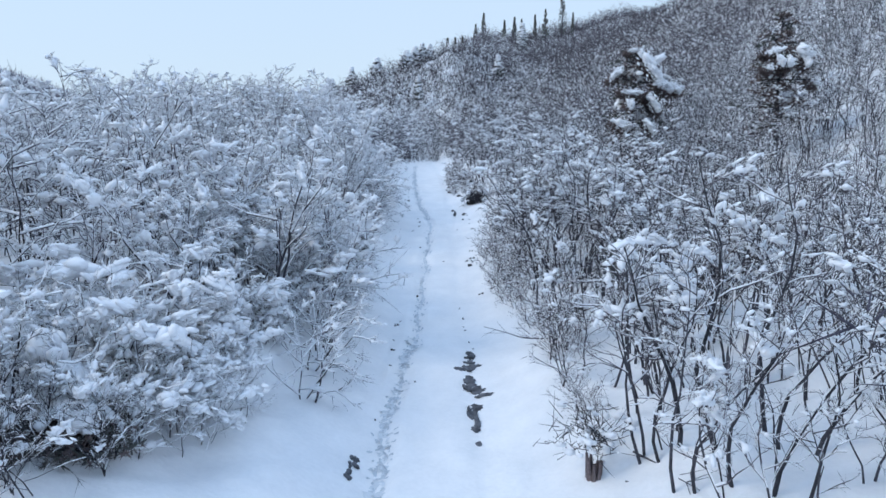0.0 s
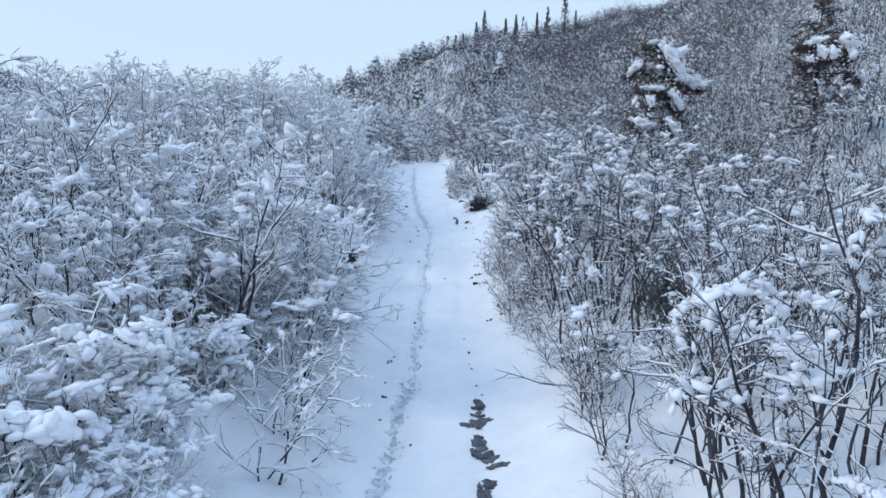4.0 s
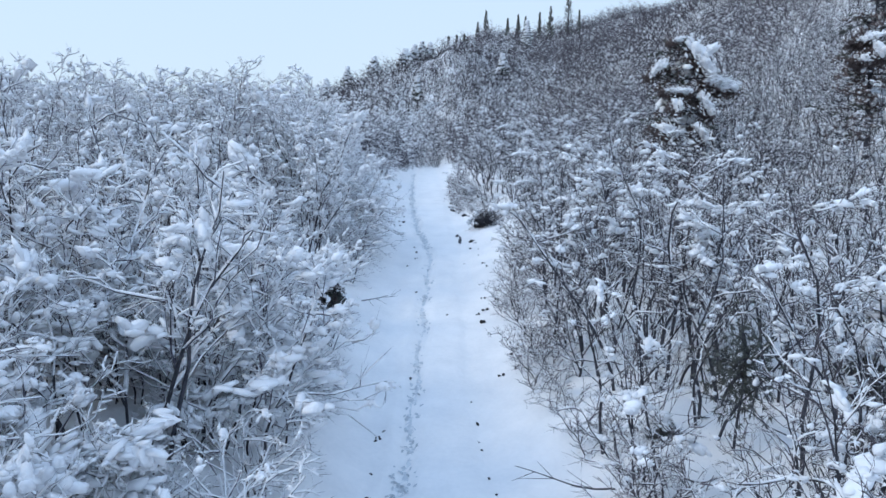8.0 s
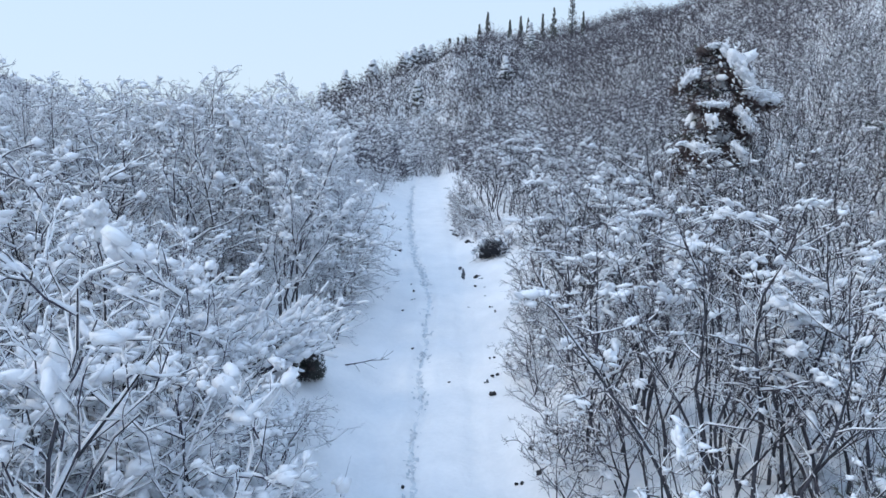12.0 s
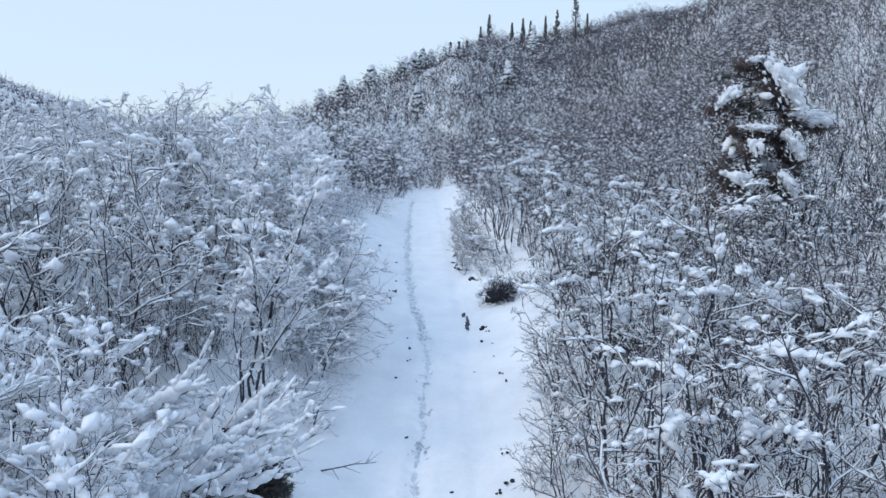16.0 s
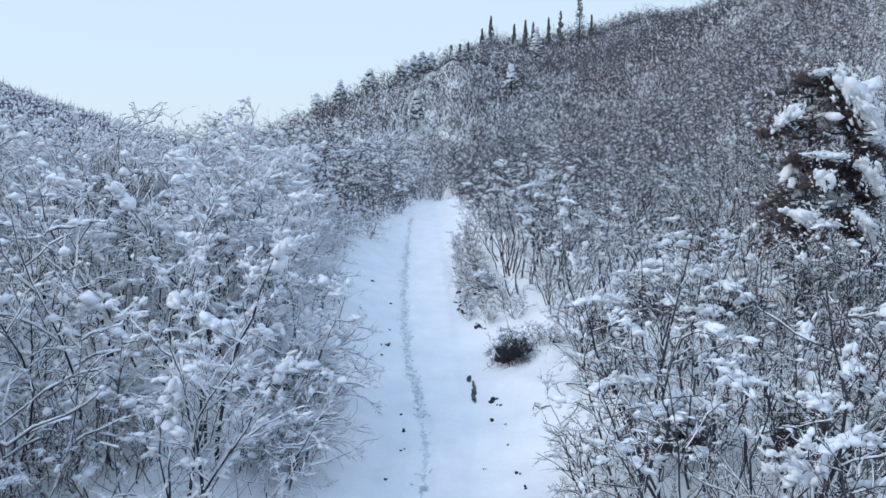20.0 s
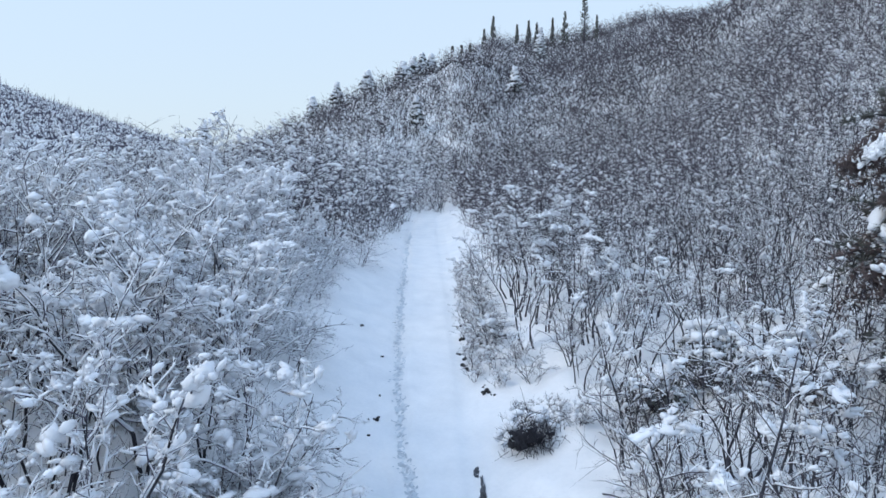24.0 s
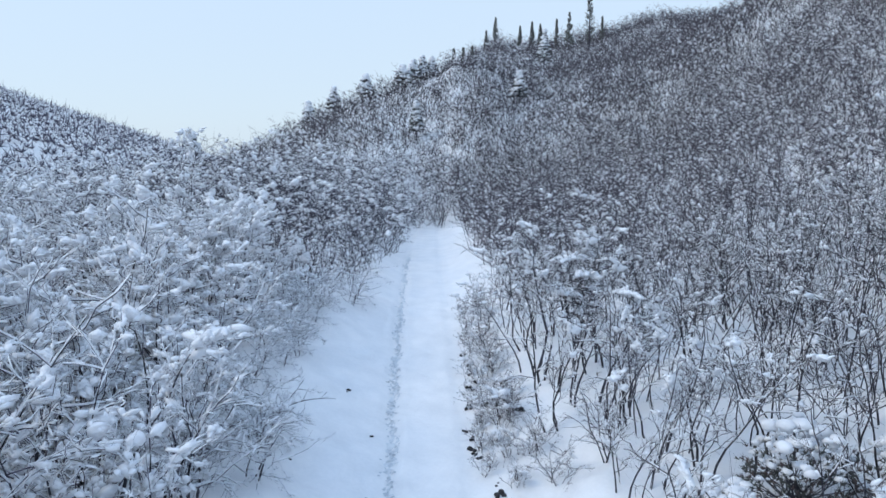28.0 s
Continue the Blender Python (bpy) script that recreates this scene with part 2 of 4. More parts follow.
def sprout(rng, height, stems=3, limbs=8, boughs=5, twigs=3, lean=(0, 0, 0), scatter=0.3, wide=1.0, low=0.3, girth=1.0, flat=0.0, crook=0.2, tip=0.0034, up=0.16):
    """Skeleton of a small tree: crooked stems that fork into limbs, boughs and twig tips, as rows of p0, p1, r0, r1."""
    lean = np.asarray(lean, float)
    trunks, arms, tips = [], [], []
    for _ in range(stems):
        a = rng.uniform(0, 2 * np.pi)
        away = np.array([np.cos(a), np.sin(a), 0])
        h = height * rng.uniform(0.62, 1.0)
        r = 0.0078 * h * girth * rng.uniform(0.7, 1.3)
        d = unit(away * rng.uniform(0.02, 0.26) + [0, 0, 1] + lean * rng.uniform(0.5, 1.1))
        pts = crooked(rng, away * scatter * math.sqrt(rng.random()) - d * 0.12, d, h, 8, crook, up, 0.8 if up > 0.1 else -1.0)
        trunks.append(rows_of(pts, r, r * 0.18))
        turn = rng.uniform(0, 6.28)
        for k in range(limbs):
            u = low + (0.99 - low) * (k + rng.random()) / limbs
            q, along = point_on(pts, u)
            b = turn + 2.4 * k + rng.normal(0, 0.4)
            e = unit(np.array([np.cos(b), np.sin(b), rng.uniform(0.25, 1.1) * (1 - flat)]) + along * 0.25 + lean * 0.8)
            n = height * 0.31 * wide * (1.15 - 0.72 * u) * rng.uniform(0.55, 1.3)
            arm = crooked(rng, q, e, n, 4, 0.27, 0.07 - 0.14 * flat)
            rb = max(r * (1 - 0.8 * u) * 0.62, tip * 1.7)
            arms.append(rows_of(arm, rb, max(rb * 0.3, tip)))
            for j in range(boughs):
                w = 0.2 + 0.8 * (j + rng.random()) / boughs
                q2, along2 = point_on(arm, min(w, 0.999))
                e2 = unit(along2 + rng.normal(0, 0.62, 3) * [1, 1, 0.6] + [0, 0, 0.14 * (1 - flat)])
                n2 = max(0.12, n * rng.uniform(0.25, 0.6) * (1.2 - 0.6 * w))
                bough = crooked(rng, q2, e2, n2, 2, 0.36, 0.04)
                rb2 = max(rb * 0.45, tip)
                arms.append(rows_of(bough, rb2, rb2 * 0.5))
                for _ in range(twigs):
                    q3, along3 = point_on(bough, rng.uniform(0.15, 0.99))
                    e3 = unit(along3 + rng.normal(0, 0.6, 3) + [0, 0, 0.12])
                    tips.append([*q3, *(q3 + e3 * max(0.09, n2 * rng.uniform(0.35, 0.85))), max(rb2 * 0.6, tip * 0.8), tip * 0.4])
    return trunks, np.concatenate(arms), np.array(tips)


def sticks(rng, height, stems, boughs, twigs, spread=1.0, low=0.3, girth=1.0, tip=0.013):
    """Skeleton of a far tree: straight stems, with boughs and twigs as spikes."""
    trunks, tips = [], []
    for _ in range(stems):
        a, t = rng.uniform(0, 2 * np.pi), rng.uniform(0.03, 0.3) * spread
        away = np.array([np.cos(a), np.sin(a), 0])
        h = height * rng.uniform(0.62, 1.0)
        r = rng.uniform(0.015, 0.034) * (height / 3.5) * girth
        pts = crooked(rng, away * 0.3 * rng.random(), unit(away * t + [0, 0, 1]), h, 2, 0.12, 0.1)
        trunks.append(rows_of(pts, r, r * 0.3))
        for _ in range(boughs):
            u = rng.uniform(low, 0.98)
            q, _ = point_on(pts, u)
            b = rng.uniform(0, 2 * np.pi)
            e = unit(np.array([np.cos(b), np.sin(b), rng.uniform(0.15, 1.1)]))
            n = rng.uniform(0.35, 1.0) * (1.15 - 0.6 * u) * height / 3.2 * spread * 0.8
            rb = max(r * 0.45, tip)
            tips.append([*q, *(q + e * n), rb, rb * 0.25])
            for _ in range(twigs):
                w = q + e * n * rng.uniform(0.2, 1.0)
                tips.append([*w, *(w + unit(e + rng.normal(0, 0.65, 3)) * rng.uniform(0.15, 0.5) * max(n, 0.5)), max(rb * 0.5, tip), tip * 0.4])
    return trunks, np.zeros((0, 8)), np.array(tips)


def laden(rng, trunks, limbs, tips, share, blob, size, thick=1.0, ragged=1, rime=0.85):
    """Snow that lies on a skeleton: ridges along the flatter limbs, rime on the twigs, and clumps in forks and on tips."""
    def ridge(seg, part_of, slight=1.0):
        d = seg[:, 3:6] - seg[:, :3]
        flat = np.abs(d[:, 2]) / (np.linalg.norm(d, axis=1) + 1e-9)
        pick = (flat < 0.94) & (rng.random(len(seg)) < part_of)
        s = seg[pick].copy()
        rs = np.clip(s[:, 6] * 1.15, 0.007, 0.024) * rng.uniform(0.6, 1.5, len(s)) * thick * slight * (1.15 - 0.6 * flat[pick])
        lift = s[:, 6] * 0.6 + rs * 0.6
        s[:, 2] += lift
        s[:, 5] += lift
        s[:, 6], s[:, 7] = rs, rs * rng.uniform(0.4, 1.1, len(s))
        return s
    pool = np.concatenate([limbs, tips])
    way0 = pool[:, 3:6] - pool[:, :3]
    lie = 1.05 - np.abs(way0[:, 2]) / (np.linalg.norm(way0, axis=1) + 1e-9)
    high = np.clip(pool[:, 2] / max(0.1, pool[:, 2].max()), 0.05, 1)
    odds = lie * (0.35 + high)
    ends = pool[rng.choice(len(pool), blob, p=odds / odds.sum())]
    c = ends[:, :3] + (ends[:, 3:6] - ends[:, :3]) * rng.uniform(0.2, 1.0, (blob, 1))
    r = size * np.clip(rng.lognormal(-0.5, 0.6, blob), 0.3, 2.2)
    way = unit_rows(ends[:, 3:6] - ends[:, :3]) * [1, 1, 0.6] + rng.normal(0, 0.2, (blob, 3)) * [1, 1, 0.5]
    b = np.concatenate([c, np.stack([r * rng.uniform(1.0, 1.9, blob), r * rng.uniform(0.7, 1.2, blob), r * rng.uniform(0.5, 0.9, blob)], 1), way], 1)
    b[:, 2] += r * 0.3
    near = b[np.repeat(np.arange(blob), ragged)]
    along = unit_rows(near[:, 6:9]) * rng.uniform(-1.3, 1.3, (len(near), 1)) * near[:, 3:4]
    near[:, :3] += along + rng.normal(0, 0.6, (len(near), 3)) * near[:, 4:5] * [1, 1, 0.5]
    near[:, 3:6] *= rng.uniform(0.22, 0.6, (len(near), 1)) * [1.35, 0.9, 0.85]
    near[:, 6:9] += rng.normal(0, 0.4, (len(near), 3))
    b[:, 3:6] *= 0.8
    return ridge(np.concatenate([*trunks, limbs]), share), ridge(tips, share * rime, 0.75), np.concatenate([b, near])


def variant(seed, share, blob, size, thick=1.0, ragged=1, rime=0.85, plain=False, **shape):
    rng = np.random.default_rng(seed)
    trunks, limbs, tips = sticks(rng, **shape) if plain else sprout(rng, **shape)
    return trunks, limbs, tips, *laden(rng, trunks, limbs, tips, share, blob, size, thick, ragged, rime)


def snow_heap(row, rng, fine=ICO1):
    """A ragged heap: one long lump with smaller ones sagging off it."""
    c, s, d = row[:3], row[3:6], unit(row[6:9])
    rows = [np.r_[c, s * [0.85, 0.95, 0.8], d]]
    for _ in range(9):
        w = rng.uniform(-0.75, 0.75)
        k = rng.uniform(0.25, 0.6)
        rows.append([*(c + d * s[0] * w + rng.normal(0, 0.5, 3) * s[1] * [1, 1, 0.6]), *(s * k * [0.9, 1.2, 1.1]), *(d + rng.normal(0, 0.6, 3))])
    return joined([lumps(np.array(rows[:1]), ICO2, rng, 0.08), lumps(np.array(rows[1:]), fine, rng, 0.16)])


def shrub_tree(seed, spec, label, twig_mat, name="snowy_tree", category="tree", group="young trees along the track", big=4, bark=BARK, close=False):
    """One tree as a thing: its stems one by one, its crown of twigs, the snow on it and the largest clumps."""
    rng = np.random.default_rng(seed + 500)
    trunks, limbs, tips, ridge, rime, clump = variant(seed, **spec)
    base = tagged(new(name), label, category, group)
    for rows in trunks:
        part("stem", mesh_from("stem", *chain(rows, 6), bark), base)
    crown = part("crown", mesh_from("crown", *joined([tubes(limbs, 3), tubes(tips, 3, True)]), twig_mat), base)
    tagged(crown, kind="stuff")
    order = np.argsort(-clump[:, 3] * clump[:, 4])
    half = big + (len(order) - big) // 4
    for row in clump[order[:big]]:
        part("snow_clump", mesh_from("snow_clump", *snow_heap(row, rng, ICO2 if close else ICO1), SNOW_LOAD), base)
    snow = joined([tubes(ridge, 4), tubes(rime, 3, True), lumps(clump[order[big:half]], ICO1, rng, 0.36), lumps(clump[order[half:]], OCTA, rng, 0.36)])
    tagged(part("snow_load", mesh_from("snow_load", *snow, SNOW_LOAD), base, "fresh white snow on the twigs"), kind="stuff")
    return base


def planted(rows, spots):
    """Rows of segments (8 wide) or clumps (9 wide) of one tree, set down at spots: rows of x, y, z, turn, size."""
    c, s, k = np.cos(spots[:, 3])[:, None], np.sin(spots[:, 3])[:, None], spots[:, 4][:, None]
    m = np.repeat(rows[None], len(spots), 0)
    for o in (0, 3) if m.shape[2] == 8 else (0,):
        px, py = m[:, :, o] * k, m[:, :, o + 1] * k
        m[:, :, o], m[:, :, o + 1] = px * c - py * s + spots[:, 0:1], px * s + py * c + spots[:, 1:2]
        m[:, :, o + 2] = m[:, :, o + 2] * k + spots[:, 2:3]
    if m.shape[2] == 9:
        wx, wy = m[:, :, 6].copy(), m[:, :, 7].copy()
        m[:, :, 6], m[:, :, 7] = wx * c - wy * s, wx * s + wy * c
        m[:, :, 3:6] *= k[..., None]
    return m.reshape(-1, m.shape[2])


def jittered(x0, x1, y0, y1, cell, rng):
    gx, gy = np.meshgrid(np.arange(x0, x1, cell), np.arange(y0, y1, cell))
    px = gx.ravel() + rng.uniform(-0.6, 0.6, gx.size) * cell
    py = gy.ravel() + rng.uniform(-0.6, 0.6, gx.size) * cell
    return px, py


def woods(name, label, px, py, variants, rng, base, twig_mat, scale=(0.7, 1.2)):
    """A stretch of wood too thick to count: joined stems, crowns and snow."""
    spots = np.stack([px, py, ground_z(px, py) - 0.03, rng.uniform(0, 6.28, len(px)), rng.uniform(*scale, len(px)) * (1 + 0.16 * bumps(px, py, 3.1) + 0.10 * bumps(px, py, 9.0))], 1)
    kind = rng.integers(0, len(variants), len(px))
    rows = [[], [], [], [], [], []]
    for i, (trunks, *rest) in enumerate(variants):
        here = spots[kind == i]
        if len(here):
            for o, piece in zip(rows, [np.concatenate(trunks), *rest]):
                if len(piece):
                    o.append(planted(piece, here))
    stem, limbs, tips, ridge, rime, clump = (np.concatenate(o) if o else np.zeros((0, 8)) for o in rows)
    top = tagged(new(name), label, "woodland", kind="stuff")
    tagged(part("stems", mesh_from("stems", *tubes(stem, 3), BARK), top), kind="stuff")
    tagged(part("crowns", mesh_from("crowns", *joined([tubes(limbs, 3), tubes(tips, 3, True)]), twig_mat), top), kind="stuff")
    snow = [lumps(clump, base, rng, 0.3)]
    if len(ridge):
        snow.append(tubes(ridge, 3))
    if len(rime):
        snow.append(tubes(rime, 3, True))
    tagged(part("snow_load", mesh_from("snow_load", *joined(snow), SNOW_LOAD), top), kind="stuff")
    return top


# ---- conifers and evergreen bushes ----
def tufts(at, out, rng, spikes, length, radius, loose=0.6):
    """Bunches of needles at points: spikes about the outward way."""
    n = len(at)
    d = np.repeat(out, spikes, 0) * 0.7 + rng.normal(0, loose, (n * spikes, 3)) + [0, 0, 0.15]
    d /= np.linalg.norm(d, axis=1, keepdims=True)
    p = np.repeat(at, spikes, 0)
    q = p + d * (length * rng.uniform(0.6, 1.2, (n * spikes, 1)))
    r = np.full((n * spikes, 1), radius)
    return np.concatenate([p, q, r, r * 0.2], 1)


def bough_rows(rng, root, azimuth, length, droop, radius):
    d = np.array([np.cos(azimuth), np.sin(azimuth), rng.uniform(0.1, 0.35)])
    pts, k = [np.array(root, float)], 5
    for _ in range(k):
        d = unit(d + rng.normal(0, 0.09, 3) + [0, 0, -droop])
        pts.append(pts[-1] + d * length / k)
    rad = np.linspace(radius, radius * 0.25, k + 1)
    return np.array([[*pts[i], *pts[i + 1], rad[i], rad[i + 1]] for i in range(k)])


def pine(seed, height, reach, label, heavy=0.5, rust=0.15, heavy_way=0.0, levels=9, bare=0.18, sprays=44, slabs=()):
    """A near pine: trunk, boughs each with its needles, and slabs of snow on the heavier side."""
    rng = np.random.default_rng(seed)
    base = tagged(new("snow_laden_pine"), label, "pine tree", "pines")
    flecks = []
    pts = [np.array([0, 0, -0.2])]
    for k in range(7):
        pts.append(pts[-1] + [rng.normal(0, 0.03), rng.normal(0, 0.03), (height + 0.2) / 7])
    rad = np.linspace(0.022 * height, 0.012, 8)
    part("trunk", mesh_from("trunk", *chain([[*pts[i], *pts[i + 1], rad[i], rad[i + 1]] for i in range(7)], 8), BARK), base)
    for k in range(levels):
        u0 = bare + (0.97 - bare) * k / (levels - 1)
        n = 7 if k < levels - 2 else 4
        a0 = rng.uniform(0, 6.28)
        for j in range(n):
            a = a0 + j * 6.283 / n + rng.normal(0, 0.2)
            u = float(np.clip(u0 + rng.normal(0, 0.08), 0.08, 0.98))
            length = reach * ((1 - u) ** 0.5 + 0.10) * rng.uniform(0.45, 1.2)
            root = (pts[0] + (pts[-1] - pts[0]) * u) + [0, 0, 0.1]
            rows = bough_rows(rng, root, a, length, 0.09 + rng.normal(0, 0.09), 0.02)
            limb = part("bough", mesh_from("bough", *chain(rows, 4), BARK), base)
            w = rng.uniform(0.2, 1.0, sprays)
            seg = rows[np.minimum((w * 5).astype(int), 4)]
            at = seg[:, :3] + (seg[:, 3:6] - seg[:, :3]) * ((w * 5) % 1)[:, None]
            side = np.cross(unit(rows[-1, 3:6] - rows[0, :3]), [0, 0, 1])
            at = at + side * (rng.uniform(-0.3, 0.3, sprays) * (1.25 - w) * length * 1.2)[:, None]
            flecks.append(at)
            mat = RUST if rng.random() < rust else NEEDLE
            part("needles", mesh_from("needles", *tubes(tufts(at, np.repeat([unit(rows[-1, 3:6] - rows[0, :3])], sprays, 0), rng, 8, 0.22, 0.015), 3, True), mat), limb)
            toward = 0.5 + 0.5 * math.cos(a - heavy_way)
            if rng.random() < heavy * (0.35 + 0.9 * toward):
                w = np.linspace(0.3, 1.0, 9)
                seg = rows[np.minimum((w * 5).astype(int), 4)]
                c = seg[:, :3] + (seg[:, 3:6] - seg[:, :3]) * np.minimum(w * 5 - np.minimum((w * 5).astype(int), 4), 1)[:, None]
                s = rng.uniform(0.09, 0.19, 9) * (0.6 + 0.8 * toward) * min(1.2, length)
                go = unit_rows(seg[:, 3:6] - seg[:, :3]) + rng.normal(0, 0.15, (9, 3))
                off = side * (rng.normal(0, 0.09, 9) * length)[:, None]
                rows9 = np.concatenate([c + off + np.stack([0 * s, 0 * s, s * 0.3], 1), np.stack([s * 1.5, s * 0.95, s * 0.6], 1), go], 1)
                part("snow_slab", mesh_from("snow_slab", *lumps(rows9[rng.random(9) < 0.8], ICO2, rng, 0.24), SNOW_LOAD), base)
    flecks = np.concatenate(flecks)
    s = rng.uniform(0.018, 0.065, (len(flecks), 1))
    fleck_rows = np.concatenate([flecks + rng.normal(0, 0.05, flecks.shape), s * 1.4, s, s * 0.6, rng.normal(0, 1, flecks.shape) * [1, 1, 0.3]], 1)
    tagged(part("snow_load", mesh_from("snow_load", *lumps(fleck_rows, OCTA, rng, 0.35), SNOW_LOAD), base), kind="stuff")
    for x0, z0, x1, z1, fat in slabs:
        n = max(7, int(math.hypot(x1 - x0, z1 - z0) / fat * 11))
        w = np.linspace(0, 1, n)
        cx, cz = x0 + (x1 - x0) * w, z0 + (z1 - z0) * w
        girth = reach * (0.85 * np.sqrt(-cz / height) + 0.12)
        c = np.stack([cx, -np.sqrt(np.maximum(girth ** 2 - cx ** 2, 0.04)) - 0.32 + rng.normal(0, 0.1, n), height + cz], 1)
        limb = [[0, 0, height + z0 + 0.1, *c[0], 0.025, 0.018]] + [[*c[i], *c[i + 1], 0.018, 0.014] for i in range(n - 1)]
        limb = part("bough", mesh_from("bough", *chain(limb, 4), BARK), base)
        at = np.repeat(c, 4, 0) + rng.normal(0, fat * 0.9, (n * 4, 3)) + [0, 0.4, -fat * 0.9]
        part("needles", mesh_from("needles", *tubes(tufts(at, np.repeat([[0.3, -0.1, -0.5]], n * 4, 0), rng, 8, 0.2, 0.013), 3, True), RUST), limb)
        s = fat * rng.uniform(0.25, 0.92, n) * (0.45 + 0.65 * np.sin(np.pi * np.clip(w + rng.normal(0, 0.08, n), 0.03, 0.97)))
        go = np.repeat([[x1 - x0 + 0.01, 0, z1 - z0]], n, 0) + rng.normal(0, 0.15, (n, 3))
        rows = np.concatenate([c + rng.normal(0, fat * 0.38, (n, 3)), np.stack([s * 1.5, s * 1.0, s * 0.8], 1), go], 1)
        s = np.repeat(s, 4) * rng.uniform(0.5, 1.2, n * 4)
        small = np.concatenate([np.repeat(c, 4, 0) + rng.normal(0, fat * 1.1, (n * 4, 3)), np.stack([s * 0.7, s * 0.3, s * 0.26], 1), np.repeat(go, 4, 0) + rng.normal(0, 0.3, (n * 4, 3))], 1)
        part("snow_slab", mesh_from("snow_slab", *joined([lumps(rows, ICO2, rng, 0.2), lumps(small, ICO1, rng, 0.3)]), SNOW_LOAD), base)
    return base


def conifer(seed, height, reach, label, snow=0.5, name="far_pine", category="pine tree", slim=False):
    """A smaller or farther conifer: trunk, one crown of needle sprays, one load of snow."""
    rng = np.random.default_rng(seed)
    base = tagged(new(name), label, category, "conifers on the ridge")
    part("trunk", mesh_from("trunk", *tubes([[0, 0, -0.3, 0, 0, height * 0.95, 0.02 * height, 0.02]], 6), BARK), base)
    n = int(150 if slim else 110)
    u = rng.uniform(0.08 if slim else 0.22, 1.0, n) ** 0.9
    if not slim:
        u = np.clip((np.floor(u * 8) + rng.uniform(0.05, 0.85, n)) / 8, 0.1, 0.99)
    a = rng.uniform(0, 6.28, n)
    shape = np.minimum(1, u * 5) * (1.0 - u) ** 0.85 * 1.25 if slim else 1.05 * (1 - u) + 0.04
    r = reach * shape * rng.uniform(0.55, 1.1, n)
    out = np.stack([np.cos(a), np.sin(a), np.full(n, 2.4 if slim else 0.1)], 1)
    out /= np.linalg.norm(out, axis=1, keepdims=True)
    root = np.stack([0 * u, 0 * u, u * height], 1)
    end = root + np.stack([np.cos(a) * r, np.sin(a) * r, (0.35 if slim else -0.15) * r + 0 * u], 1)
    limb = np.concatenate([root, end, np.full((n, 1), 0.03), np.full((n, 1), 0.01)], 1)
    at = np.concatenate([root + (end - root) * w for w in (0.5, 0.8, 1.0)])
    sp = tufts(at, np.concatenate([out] * 3), rng, 5, 0.34 if slim else 0.28, 0.035 if slim else 0.035, 0.16 if slim else 0.6)
    part("crown", mesh_from("crown", *joined([tubes(limb, 3), tubes(sp, 3, True)]), NEEDLE), base)
    k = int(n * snow)
    if k:
        pick = rng.choice(n, k, replace=False)
        s = rng.uniform(0.14, 0.28, (k, 1)) * (0.5 + reach / 2.8)
        c = root[pick] + (end[pick] - root[pick]) * rng.uniform(0.5, 1.05, (k, 1)) + [0, 0, 0.2]
        part("snow_load", mesh_from("snow_load", *lumps(np.concatenate([c, s * 1.3, s * 1.2, s * 0.6], 1), ICO1, rng, 0.3), SNOW_LOAD), base)["kind"] = "stuff"
    return base


def evergreen_bush(seed, size, label, snow=24, rust=0.0, lump=0.11):
    """A low dark bush: a tangle of stems, leafy sprays over it and snow on top."""
    rng = np.random.default_rng(seed)
    sx, sy, sz = size
    base = tagged(new("evergreen_bush"), label, "bush", "dark bushes")
    n = 420
    d = rng.normal(0, 1, (n, 3))
    d /= np.linalg.norm(d, axis=1, keepdims=True)
    d[:, 2] = np.abs(d[:, 2])
    at = d * rng.uniform(0.45, 1.0, (n, 1)) * [sx, sy, sz]
    root = rng.normal(0, 0.12, (60, 3)) * [sx, sy, 0]
    part("tangle", mesh_from("tangle", *tubes(np.concatenate([root, at[:60], np.full((60, 1), 0.014), np.full((60, 1), 0.005)], 1), 3), BARK), base)
    cut = int(n * rust)
    part("foliage", mesh_from("foliage", *tubes(tufts(at[cut:], d[cut:], rng, 9, 0.10, 0.010), 3, True), NEEDLE), base)
    if cut:
        part("dry_foliage", mesh_from("dry_foliage", *tubes(tufts(at[:cut], d[:cut], rng, 9, 0.10, 0.010), 3, True), RUST), base)
    top = at[np.argsort(-at[:, 2] - rng.uniform(0, 0.5, n) * sz)[:snow]]
    for c in top[:6]:
        s = lump * rng.uniform(1.0, 2.0)
        part("snow_clump", mesh_from("snow_clump", *lumps([[*(c + [0, 0, s * 0.3]), s * 1.3, s, s * 0.7]], ICO2, rng, 0.16), SNOW_LOAD), base)
    s = lump * rng.uniform(0.5, 1.2, (len(top) - 6, 1))
    tagged(part("snow_load", mesh_from("snow_load", *lumps(np.concatenate([top[6:] + [0, 0, 0.03], s * 1.3, s, s * 0.7], 1), ICO1, rng, 0.28), SNOW_LOAD), base), kind="stuff")
    return base


# ---- ground: one sheet, finest along the track ----
RUT_Y = [-10, 7, 12, 14, 16, 22, 27, 29, 31, 33, 36, 40, 44, 55, 80]
RUT_X = [-0.9, -0.9, -0.82, -0.66, -0.48, -0.40, -0.30, -0.32, -0.62, -0.88, -1.08, -1.28, -1.42, -1.75, -2.0]


def rut_left(y):
    return smooth_line(RUT_Y, RUT_X, y, 0.5) + 0.04 * np.sin(np.asarray(y) * 2.1)


